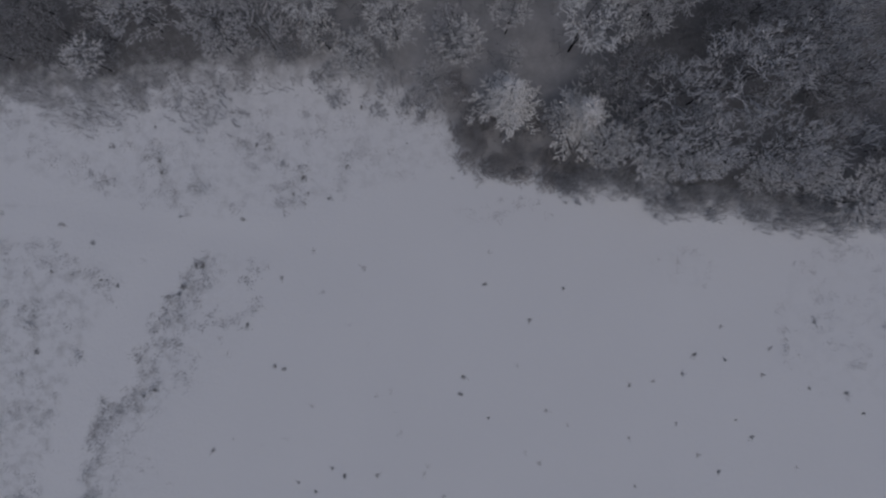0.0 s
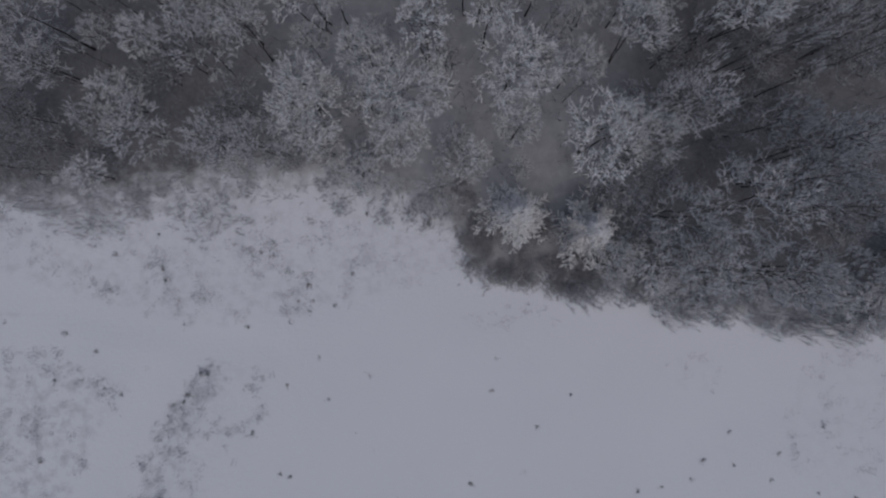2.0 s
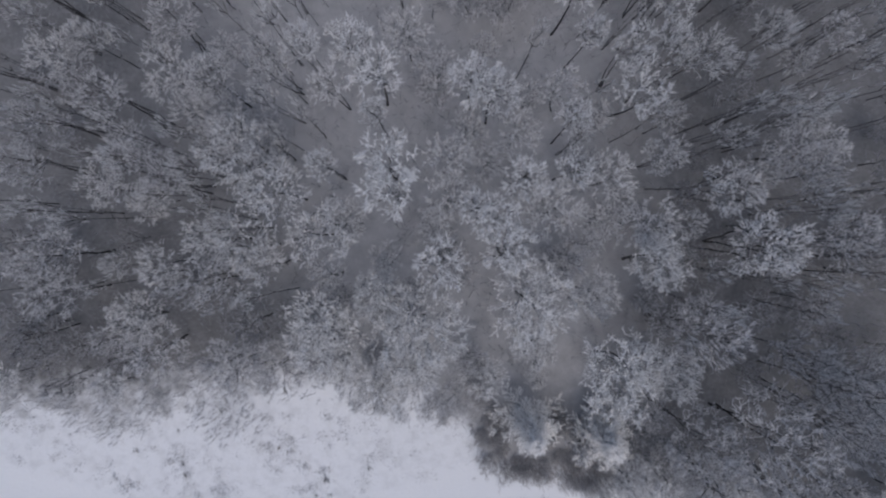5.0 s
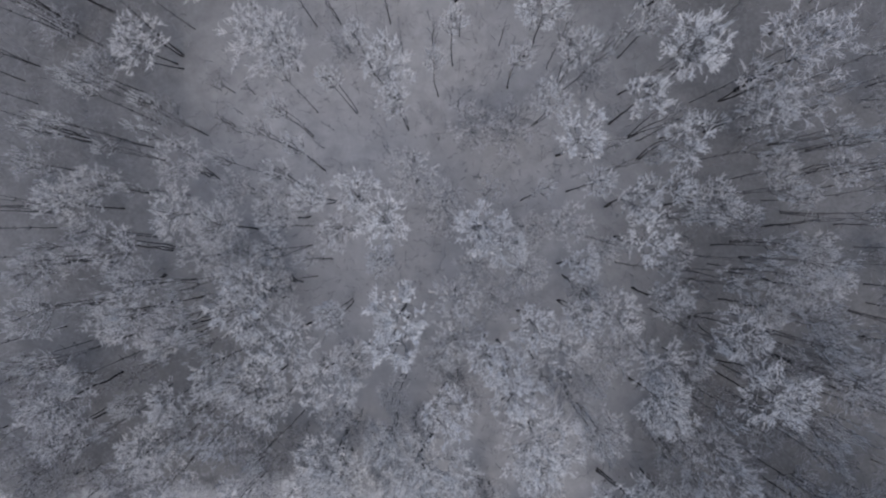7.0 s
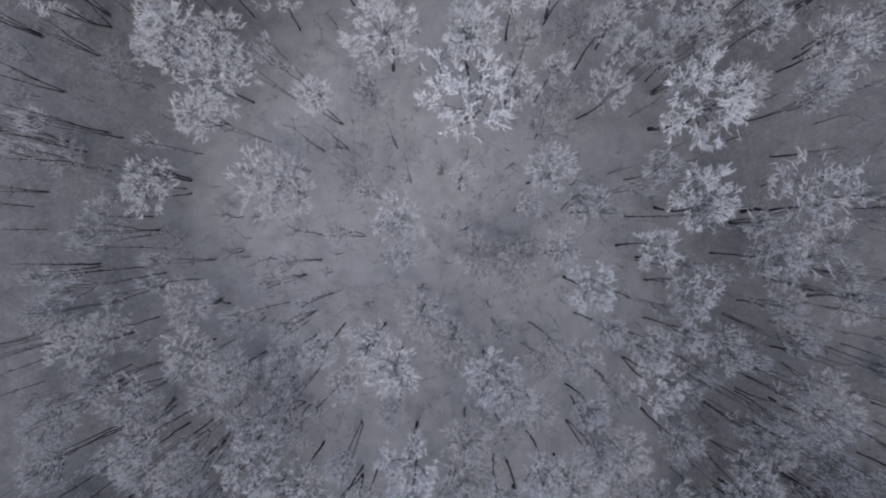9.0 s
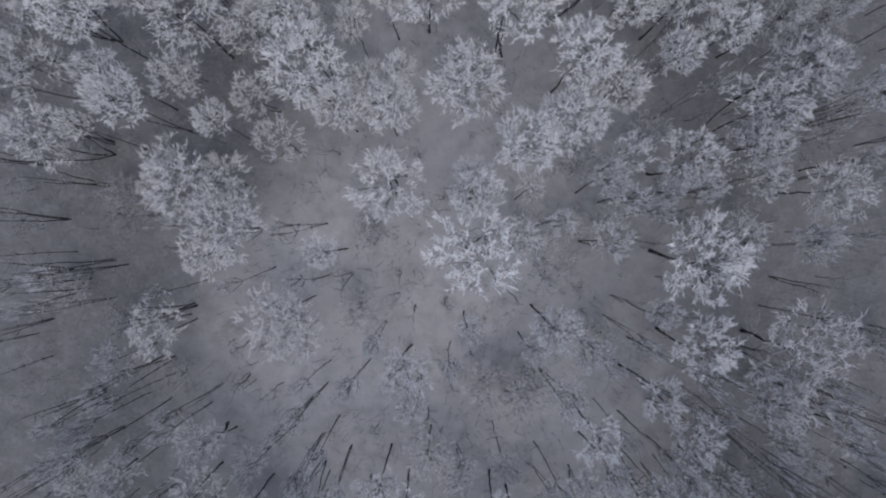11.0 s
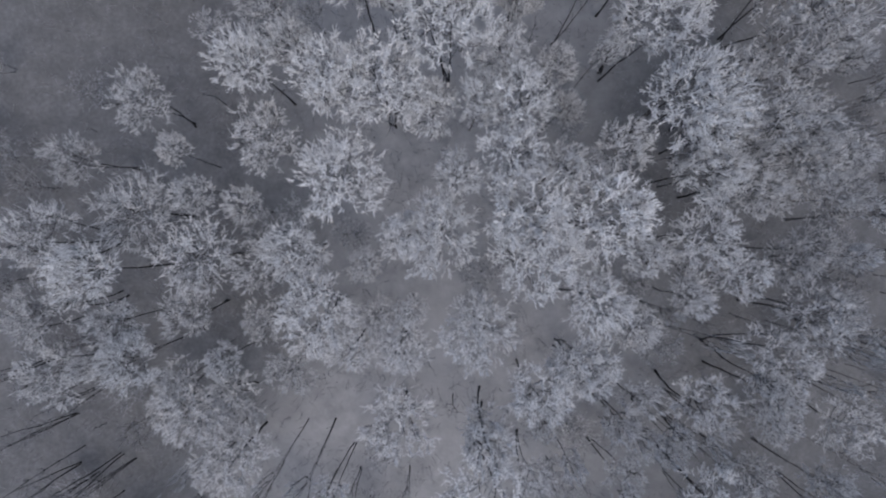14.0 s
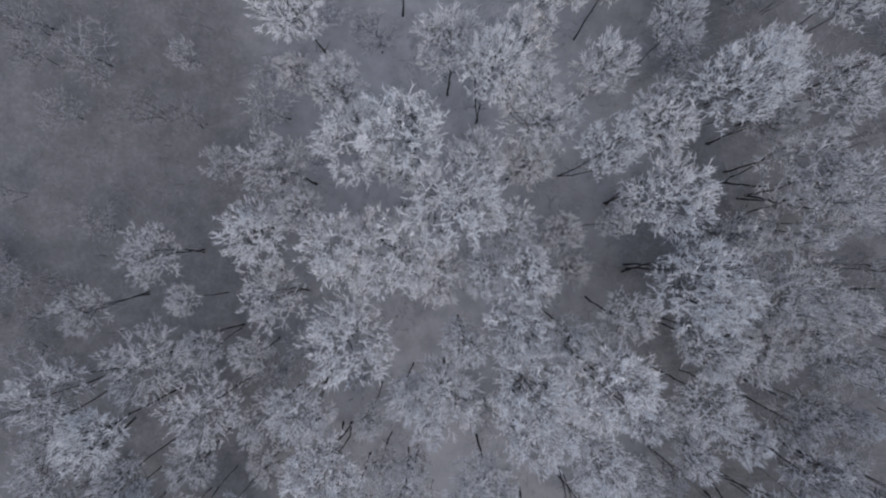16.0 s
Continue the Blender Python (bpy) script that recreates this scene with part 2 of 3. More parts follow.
    part("crown", crown.mesh("crown", MAT_LIMB, False, frost or MAT_FROST, first), root, "white frosted boughs and twigs")
    return root


def frosted_conifer(seed, tall=11.0, wide=2.9):
    """A young conifer with whorls of drooping boughs, heavy with frost."""
    rng = np.random.default_rng(seed)
    root = new("conifer")
    trunk, crown = Shape(), Shape()
    wood = crown
    trunk.tube([(0, 0, -0.1), (0.05, 0, tall * 0.5), (0, 0.03, tall)], [0.13, 0.08, 0.015], 7)
    sa, sb, sw = [], [], []
    for k in range(17):
        z = tall * (0.18 + 0.8 * k / 17)
        ln = wide * (1 - (k / 17) ** 1.3) + 0.25
        for j in range(8):
            a = j * 0.785 + k * 0.93 + rng.uniform(-0.3, 0.3)
            L = ln * rng.uniform(0.45, 1.3)
            p0 = np.array([0, 0, z])
            d = np.array([math.cos(a), math.sin(a), 0.0])
            cross = np.array([-d[1], d[0], 0])
            pts = [p0, p0 + d * L * 0.5 + (0, 0, 0.08 * L), p0 + d * L + (0, 0, -0.2 * L)]
            wood.tube(pts, [0.03, 0.02, 0.008], 4)
            # branchlets on both sides, each feathered with frosted needles
            for q in range(int(5 + 4 * L)):
                t = rng.uniform(0.12, 1)
                c = pts[0] + (pts[1] - pts[0]) * t * 2 if t < 0.5 else pts[1] + (pts[2] - pts[1]) * (t * 2 - 1)
                w = unit(d * 0.9 + cross * rng.uniform(0.5, 1.1) * rng.choice([-1, 1]) + np.array([0, 0, rng.uniform(-0.35, 0.1)]))
                m = rng.uniform(0.45, 0.85) * (1.15 - 0.65 * t) * (0.5 + 0.25 * L)
                sa.append(c), sb.append(c + w * m), sw.append(0.07)
                for r in range(8):
                    g = c + w * m * rng.uniform(0.1, 1)
                    v = unit(w + rng.normal(0, 0.55, 3) + np.array([0, 0, -0.1]))
                    sa.append(g), sb.append(g + v * rng.uniform(0.12, 0.28)), sw.append(0.075)
    first = len(crown.f)
    crown.spikes(sa, sb, sw)
    part("trunk", trunk.mesh("trunk", MAT_BARK), root)
    part("crown", crown.mesh("crown", MAT_LIMB, False, MAT_FROST_BROWN, first), root, "frost-laden needles")
    return root


def bare_shrub(seed, tall=2.2, wide=1.8, stems=34, mat=None, twigs=26):
    """A thicket of thin stems with a haze of fine twigs."""
    rng = np.random.default_rng(seed)
    fine = Shape()
    sa, sb, sw = [], [], []
    for k in range(stems):
        a, r = rng.uniform(0, 6.283), wide * math.sqrt(rng.uniform(0, 1))
        foot = np.array([math.cos(a) * r * 0.75, math.sin(a) * r * 0.75, -0.05])
        tip = foot + np.array([*rng.normal(0, 0.3, 2), tall * rng.uniform(0.4, 1.0) * (1.1 - 0.5 * (r / wide) ** 2)])
        fine.tube(bend(foot, tip, 0.03, rng, 2, 0.06), [0.014, 0.010, 0.004], 3)
        for q in range(twigs):
            c = foot + (tip - foot) * rng.uniform(0.2, 1)
            w = unit(rng.normal(0, 0.7, 3) + np.array([0, 0, 0.5]))
            sa.append(c), sb.append(c + w * rng.uniform(0.15, 0.6)), sw.append(0.016)
    fine.spikes(sa, sb, sw)
    return new("shrub", fine.mesh("shrub", mat, False))


def bare_tree(seed, tall=12.0, stems=3):
    """A dark tree of one or more thin stems with steep bare boughs, at the origin."""
    rng = np.random.default_rng(seed)
    root = new("bare_tree")
    for s in range(stems):
        stem = Shape()
        sa, sb = [], []
        a = 6.283 * s / stems + rng.uniform(-0.5, 0.5)
        side = np.array([math.cos(a), math.sin(a), 0.0]) * (1.0 if stems > 1 else 0.1)
        h = tall * rng.uniform(0.8, 1.0)
        line = [side * (0.16 + 0.75 * t ** 1.4) + np.array([*rng.normal(0, 0.05, 2), h * t - 0.1]) for t in np.linspace(0, 1, 7)]
        stem.tube(line, [0.065 * (1 - 0.8 * k / 6) for k in range(7)], 6)
        for q in range(7):
            k = 2 + q % 4
            p = line[k] + (line[k + 1] - line[k]) * rng.uniform(0, 1)
            b, ln = rng.uniform(0, 6.283), rng.uniform(0.7, 2.0)
            e = p + np.array([math.cos(b) * ln * 0.6, math.sin(b) * ln * 0.6, ln * 0.8])
            mid = (p + e) / 2 + rng.normal(0, 0.08, 3)
            stem.tube([p, mid, e], [0.026, 0.018, 0.007], 4)
            for j in range(9):
                c = p + (e - p) * rng.uniform(0.3, 1)
                sa.append(c), sb.append(c + unit(unit(e - p) + rng.normal(0, 0.5, 3)) * rng.uniform(0.3, 0.8))
        first = len(stem.f)
        stem.spikes(sa, sb, 0.03)
        part("stem", stem.mesh("stem", MAT_BARK, False, MAT_SHRUB_DARK, first), root)
    return root


def bare_sapling(seed, tall=6.0):
    """A thin dark sapling, forked and without frost."""
    rng = np.random.default_rng(seed)
    s = Shape()
    line = [np.array([0, 0, -0.1])]
    for k in range(5):
        line.append(line[-1] + np.array([*rng.normal(0, 0.16, 2), tall / 5]))
    s.tube(line, [0.055, 0.048, 0.04, 0.03, 0.02, 0.008], 5)
    for k in range(9):
        p = line[2 + k % 3] + (line[3 + k % 3] - line[2 + k % 3]) * rng.uniform(0, 1)
        a, ln = rng.uniform(0, 6.283), rng.uniform(0.7, 1.7)
        q = p + np.array([math.cos(a) * ln * 0.75, math.sin(a) * ln * 0.75, ln * 0.65])
        mid = (p + q) / 2 + rng.normal(0, 0.09, 3)
        s.tube([p, mid, q], [0.026, 0.019, 0.007], 4)
        for j in range(4):
            b = mid + (q - mid) * rng.uniform(0, 1)
            e = b + unit(unit(q - p) + rng.normal(0, 0.55, 3)) * rng.uniform(0.3, 0.75)
            s.tube([b, e], [0.014, 0.005], 3)
    return new("sapling", s.mesh("sapling", MAT_BARK))


def grass_tuft(seed, size=0.34, loose=0.3, blades=34):
    """A dry tuft of grass that stands out of the snow; loose: how far its stalks stand apart."""
    rng = np.random.default_rng(seed)
    s = Shape()
    a = rng.uniform(0, 6.283, blades)
    r = np.abs(rng.normal(0, loose, blades)) * size
    foot = np.stack([np.cos(a) * r, np.sin(a) * r * 0.7, np.full(blades, -0.05)], 1)
    ln = rng.uniform(0.35, 1.15, blades) * min(size, 0.34)
    b = rng.uniform(0, 6.283, blades)
    tip = foot + np.stack([np.cos(b) * ln * 0.8, np.sin(b) * ln * 0.8, ln * rng.uniform(0.3, 0.9, blades)], 1)
    s.spikes(foot, tip, rng.uniform(0.03, 0.05, blades))
    return s.mesh("grass_tuft", MAT_GRASS, False)


# ---------------------------------------------------------------- the ground
EDGE_X = (-60, -46, -33, -23, -11, -2.3, 0.7, 2.4, 6.6, 12.5, 24, 36, 46, 60)
EDGE_Y = (13, 13, 13.0, 14.2, 13.4, 12.4, 10.0, 6.2, 5.6, 4.8, 2.4, 0.6, 0.2, 0)
STRIP = ((-25.2, -2.7), (-27.1, -6.3), (-29.5, -9.8), (-31.3, -14.0), (-31.2, -16.5), (-35.0, -18.9), (-37.2, -22.5), (-37.6, -30.0))
STRIP_TWO = ((-29.7, -18.0), (-32.0, -20.1), (-34.1, -22.5), (-34.8, -27.0))
SPUR = ((-29.6, 7.7), (-28.7, 4.5), (-27.3, 1.8))
TRACK_A = ((-70, 9.5), (-46.5, 5.3), (-37.7, 2.7), (-27.0, 0.3), (-18, -0.8))
TRACK_B = ((-26.0, 0.3), (-30.2, -4.5), (-35.0, -11.0), (-38.8, -18), (-41.2, -30.0))


def wood_edge(x):
    return np.interp(x, EDGE_X, EDGE_Y)


def off_line(x, y, line):
    """How far the point lies from a bent line."""
    best = 1e9
    for (x0, y0), (x1, y1) in zip(line, line[1:]):
        t = min(1, max(0, ((x - x0) * (x1 - x0) + (y - y0) * (y1 - y0)) / ((x1 - x0) ** 2 + (y1 - y0) ** 2)))
        best = min(best, math.hypot(x - x0 - t * (x1 - x0), y - y0 - t * (y1 - y0)))
    return best


def weediness(x, y):
    """How thickly weeds stand in the snow: 0 on the tracks and the open field, 1 along the strip."""
    if y > wood_edge(x) + 1:
        return 0.0
    if x > 12:
        return 0.45 if math.hypot(x - 44, y + 9) < 9 or math.hypot((x - 25) / 1.6, y + 3.5) < 2.2 else 0.0
    if off_line(x, y, TRACK_A) < 1.6 or off_line(x, y, TRACK_B) < 1.9:
        return 0.0
    d = off_line(x, y, STRIP)
    if d < 1.2 + 0.6 * math.sin(x * 2.1 + y) or off_line(x, y, SPUR) < 0.6 or off_line(x, y, STRIP_TWO) < 0.35:
        return 1.0
    if y > -0.5 and x < 1.5:
        bank = y - (np.interp(x, (-60, -27, -12, 0), (3, 1.5, 3.2, 7.0)))
        return 0.7 if bank > 0 else 0.0
    side = x - np.interp(-y, [-q for _, q in STRIP][:1] + [6.3, 9.8, 14, 18.9, 22.5, 30], [-25.2, -27.1, -29.5, -31.3, -35, -37.2, -37.6])
    if y < 0 and side > 0:
        return max(0.0, 0.8 - side * 0.08) if side < 10 else 0.0
    if x < -33:
        return min(0.9, 0.2 + (-33 - x) * 0.12) * min(1.0, max(0.25, (1.0 - y) * 0.2))
    return 0.2


def build_ground():
    xs = np.concatenate([[-900, -400, -200, -110, -80], np.arange(-62, 62.1, 1.0), [80, 110, 200, 400, 900]])
    ys = np.concatenate([[-900, -400, -200, -110, -70], np.arange(-46, 150.1, 1.0), [170, 200, 300, 500, 1000]])
    verts, litter, weeds, bare = [], [], [], []
    for y in ys:
        for x in xs:
            near = -62 <= x <= 62 and -46 <= y <= 150
            z = 0.10 * noise.noise((x * 0.12, y * 0.12, 0.3)) + 0.05 * noise.noise((x * 0.45, y * 0.45, 4.0)) if near else 0.0
            if near and y < 12:
                for line, w in ((TRACK_A, 1.7), (TRACK_B, 1.9)):
                    z -= 0.10 * max(0.0, 1 - off_line(x, y, line) / w)
                d = off_line(x, y, STRIP)
                z -= 0.22 * max(0.0, 1 - d / 1.4)
            verts.append((x, y, z))
            reach = float(np.interp(x, (-32, -10, 2, 12, 20), (12.0, 8.5, 4.5, 4.5, 5.5)))
            litter.append(float(min(1, max(0, (y - wood_edge(x) + np.interp(x, (-34, -12), (4.0, 0.6))) / reach))))
            weeds.append(weediness(x, y) if near else 0.0)
            # floor darkening that grows to both sides in imitation of vignetting, with noise
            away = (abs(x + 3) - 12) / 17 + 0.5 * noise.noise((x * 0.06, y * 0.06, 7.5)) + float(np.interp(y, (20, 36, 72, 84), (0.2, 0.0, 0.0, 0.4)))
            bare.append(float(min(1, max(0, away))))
    nx = len(xs)
    faces = [(j * nx + i, j * nx + i + 1, (j + 1) * nx + i + 1, (j + 1) * nx + i) for j in range(len(ys) - 1) for i in range(nx - 1)]
    me = bpy.data.meshes.new("ground")
    me.from_pydata(verts, [], faces)
    for name, values in (("leaf_litter", litter), ("weeds", weeds), ("side_vignette", bare)):
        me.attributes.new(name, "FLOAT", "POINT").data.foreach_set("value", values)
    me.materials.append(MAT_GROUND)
    me.shade_smooth()
    tagged(new("ground", me), "snow-covered field and forest floor with leaf litter", "ground", kind="structure")


build_ground()


# ---------------------------------------------------------------- the wood
TREE_LABEL = "leafless deciduous tree with white hoar-frosted crown in a snowy wood"
KINDS = []
for k, opts in enumerate((
        dict(), dict(limbs=17, lumpy=0.12, depth=0.15), dict(limbs=15, lumpy=0.25, spread=0.45),
        dict(lumpy=0.25, depth=0.2), dict(limbs=17, lumpy=0.1, depth=0.16),
        dict(limbs=15, lumpy=0.2, stems=2), dict(stems=3, lumpy=0.25, depth=0.19), dict(lumpy=0.3, depth=0.21, stems=2))):
    kind_root = frosted_tree(40 + k, **{"limbs": 16, "boughs": 8, "sprays": 5, "spikes": 5, "twig": 0.95, "spread": 0.5, **opts})
    tagged(kind_root, TREE_LABEL, "tree", "frosted trees of the wood")
    KINDS.append(kind_root)
KINDS_THIN = []
for k, opts in enumerate((dict(lumpy=0.3), dict(lumpy=0.25, stems=2, depth=0.2), dict(lumpy=0.35, stems=3, spread=0.6), dict(limbs=13, lumpy=0.3))):
    kind_root = frosted_tree(240 + k, **{"limbs": 14, "boughs": 7, "sprays": 5, "spikes": 5, "fat": 0.85, "twig": 0.85, "spread": 0.55, "frost": MAT_FROST_THIN, **opts})
    tagged(kind_root, "leafless deciduous tree with a thinly frosted grey crown", "tree", "thinly frosted trees of the wood")
    KINDS_THIN.append(kind_root)
# side trees: lens falloff painted as greyer crown colour
KINDS_GREY = []
for k, opts in enumerate((dict(lumpy=0.35), dict(lumpy=0.3, stems=2, depth=0.2), dict(lumpy=0.4, stems=3))):
    kind_root = frosted_tree(260 + k, limbs=11, boughs=6, sprays=5, fat=0.85, spikes=5, twig=0.9, frost=MAT_FROST_GREY, **opts)
    tagged(kind_root, "leafless tree with dark stems, crown greyed to imitate vignetting", "tree", "faintly frosted trees of the wood")
    KINDS_GREY.append(kind_root)
CLUMPY = []
for k, opts in enumerate((dict(limbs=11), dict(limbs=12, spread=0.42), dict(limbs=10, depth=0.19), dict(limbs=11, stems=2), dict(limbs=12, depth=0.15, stems=2), dict(limbs=10, spread=0.32))):
    opts = {"spread": 0.42, "lumpy": 0.3, **opts}
    kind_root = frosted_tree(140 + k, boughs=7, sprays=6, spikes=5, thick=1.25, twig=0.85, fat=1.0, frost=MAT_FROST_LOOSE, **opts)
    tagged(kind_root, "leafless tree with a loose crown of frosted tufts", "tree", "loose-crowned trees of the wood")
    CLUMPY.append(kind_root)
BIG = []
for k, opts in enumerate((dict(limbs=20, lumpy=0.2), dict(limbs=19, lumpy=0.22, spread=0.45, depth=0.19), dict(limbs=20, lumpy=0.15, stems=3))):
    kind_root = frosted_tree(60 + k, wide=3.5, thick=1.15, boughs=8, sprays=6, spikes=5, twig=0.9, **opts)
    tagged(kind_root, "broad leafless tree with a wide hoar-frosted crown", "tree", "broad frosted trees of the wood")
    BIG.append(kind_root)
EDGE = []
for k, opts in enumerate((dict(limbs=17, lumpy=0.3), dict(limbs=16, lumpy=0.25, stems=2), dict(limbs=17, lumpy=0.3, spread=0.5))):
    kind_root = frosted_tree(365 + k, wide=3.5, depth=0.22, low=0.25, boughs=8, sprays=6, spikes=5, fat=0.8, frost=MAT_FROST_EDGE, **opts)
    tagged(kind_root, "broad leafless tree with finely frosted twigs near the field", "tree", "broad trees near the field")
    EDGE.append(kind_root)
DEEP = []
for k, opts in enumerate((dict(limbs=17, lumpy=0.2), dict(limbs=16, lumpy=0.3, spread=0.6), dict(limbs=17, lumpy=0.25, stems=2))):
    kind_root = frosted_tree(65 + k, tall=13.0, wide=3.0, depth=0.31, low=0.5, spikes=6, fat=0.8, twig=0.9, frost=MAT_FROST_EDGE, **opts)
    tagged(kind_root, "leafless tree frosted all over at the edge of the wood", "tree", "frosted trees at the edge of the wood")
    DEEP.append(kind_root)
# edge trees at both sides, crowns greyed in place of lens falloff
DEEP_GREY = []
for k, opts in enumerate((dict(limbs=14, lumpy=0.3), dict(limbs=13, lumpy=0.3, stems=2), dict(limbs=14, lumpy=0.25, stems=3))):
    kind_root = frosted_tree(165 + k, tall=13.0, wide=3.0, depth=0.31, low=0.5, boughs=6, spikes=6, frost=MAT_FROST_GREY, **opts)
    tagged(kind_root, "dark leafless edge tree with frost greyed to imitate vignetting", "tree", "grey trees at the edge of the wood")
    DEEP_GREY.append(kind_root)
DIM = []
for k, opts in enumerate((dict(limbs=10, lumpy=0.2), dict(limbs=11, lumpy=0.25, depth=0.22), dict(limbs=10, lumpy=0.2, stems=2))):
    kind_root = frosted_tree(70 + k, tall=13.0, frost=MAT_FROST_THIN, boughs=6, depth=opts.pop("depth", 0.19), **opts)
    tagged(kind_root, "leafless tree with a grey crown, lightly frosted", "tree", "grey trees of the wood")
    DIM.append(kind_root)
THIN = []
for k, opts in enumerate((dict(limbs=4, lumpy=0.4), dict(limbs=5, lumpy=0.5, depth=0.18, stems=2), dict(limbs=4, lumpy=0.3, depth=0.14), dict(limbs=5, lumpy=0.4, stems=3))):
    opts = {"depth": 0.16, **opts}
    kind_root = frosted_tree(80 + k, tall=11.0, wide=1.9, boughs=5, sprays=4, spikes=6, frost=MAT_FROST_THIN, thick=1.3, name="slender_tree", snags=16, **opts)
    tagged(kind_root, "slender leafless tree with light frost between broader trees", "slender tree", "slender trees of the wood")
    THIN.append(kind_root)
BARE = []
for k, stems in enumerate((3, 2, 4, 2, 1, 2)):
    kind_root = bare_tree(180 + k, stems=stems)
    tagged(kind_root, "dark bare tree of thin stems with hardly any frost", "tree", "bare dark trees of the wood")
    BARE.append(kind_root)
# darker version of the young trees, its twig colour partly painted vignette
HAZE_DARK = []
for k, opts in enumerate((dict(limbs=8, depth=0.3), dict(limbs=7, depth=0.35, stems=3), dict(limbs=8, depth=0.25, stems=2))):
    kind_root = frosted_tree(190 + k, tall=8.0, wide=2.2, boughs=5, sprays=4, spikes=5, frost=MAT_SHRUB_DARK, thick=1.0, name="young_tree", spread=0.8, low=0.4, lumpy=0.5, **opts)
    tagged(kind_root, "low leafless young tree with dark bare twigs", "young tree", "dark young trees of the wood")
    HAZE_DARK.append(kind_root)
HAZE = []
for k, opts in enumerate((dict(limbs=8, lumpy=0.3, depth=0.28), dict(limbs=9, lumpy=0.4, depth=0.32, stems=2), dict(limbs=8, lumpy=0.5, depth=0.25), dict(limbs=9, lumpy=0.4, depth=0.35, stems=3))):
    kind_root = frosted_tree(90 + k, tall=8.0, wide=2.2, boughs=6, sprays=4, spikes=5, frost=MAT_FROST_GREY, thick=0.9, name="young_tree", spread=0.8, low=0.4, **opts)
    tagged(kind_root, "low leafless young tree with thin grey frosted twigs", "young tree", "low young trees of the wood")
    HAZE.append(kind_root)

used = set()
planted = []
dice = random.Random(5)


def plant(kinds, x, y, tall, wide, base_tall, base_wide, tilt=2.0):
    """Sets a tree of one of the kinds down; the first of each kind is the original."""
    k = dice.randrange(len(kinds))
    m = pose(x, y, 0, dice.uniform(-tilt, tilt), dice.uniform(-tilt, tilt), dice.uniform(0, 360))
    top = m @ Vector((0, 0, 0.85 * tall))
    m.translation = (2 * x - top.x, 2 * y - top.y, 0)
    sc = Matrix.Diagonal((wide / base_wide, wide / base_wide, tall / base_tall, 1))
    root = kinds[k]
    planted.append((x, y, wide))
    if root.name in used:
        return copy_thing(root, m @ sc)
    used.add(root.name)
    root.matrix_basis = m @ sc
    return root


STANDS = []
STANDS.append((
    (23.3, 7.5, 13.9, 2.8),    (29.3, 7.6, 14.7, 2.7),    (32.9, 7.7, 15.4, 2.2),    (20.9, 12.6, 12.8, 2.8),
    (33.1, 13.0, 14.9, 2.3),    (25.8, 13.4, 15.6, 4.0),    (30.2, 16.2, 16.5, 2.6),    (-8.0, 16.6, 8.5, 2.1),
    (6.9, 17.5, 8.7, 1.8),    (1.8, 18.0, 8.8, 2.1),    (30.7, 18.3, 15.6, 2.5),    (33.5, 18.6, 15.0, 2.3),
    (13.3, 19.2, 14.4, 4.3),    (-11.6, 19.3, 10.7, 2.7),    (-17.2, 19.5, 9.9, 2.3),    (17.6, 19.5, 13.9, 2.3),
    (-21.5, 19.6, 9.2, 2.5),    (-4.7, 19.7, 11.2, 2.9),    (-33.5, 22.2, 7.0, 2.0),    (28.7, 20.9, 11.4, 2.4),
    (6.5, 21.1, 10.9, 2.5),    (-29.1, 21.4, 8.5, 2.6),    (-12.2, 22.0, 13.0, 3.1),    (21.0, 22.5, 13.5, 2.8),

))
STANDS.append((
    (-3.8, 23.5, 14.4, 3.7),    (-13.0, 23.9, 12.8, 2.8),    (-30.7, 24.0, 12.3, 3.8),    (5.7, 25.6, 12.8, 3.8),
    (11.4, 26.2, 13.2, 2.1),    (-7.5, 26.4, 14.8, 2.0),    (-36.9, 26.9, 10.5, 2.2),    (-21.8, 27.4, 12.0, 2.9),
    (16.5, 28.9, 14.5, 2.3),    (-2.1, 29.0, 13.7, 1.9),    (-17.8, 29.4, 12.4, 1.9),    (24.9, 30.1, 14.9, 2.7),
    (-36.5, 30.1, 12.7, 2.8),    (3.7, 30.4, 13.6, 2.1),    (-19.0, 30.8, 12.8, 2.4),    (31.9, 30.9, 14.5, 2.3),
    (-22.1, 31.6, 13.2, 2.3),    (-12.2, 32.1, 12.7, 2.4),    (2.9, 32.7, 14.0, 1.8),    (-10.4, 33.0, 12.6, 1.7),
    (1.6, 33.5, 14.0, 1.8),    (23.1, 35.0, 12.9, 1.9),    (-15.8, 35.3, 15.1, 2.7),    (-6.2, 35.4, 16.1, 2.9),

))
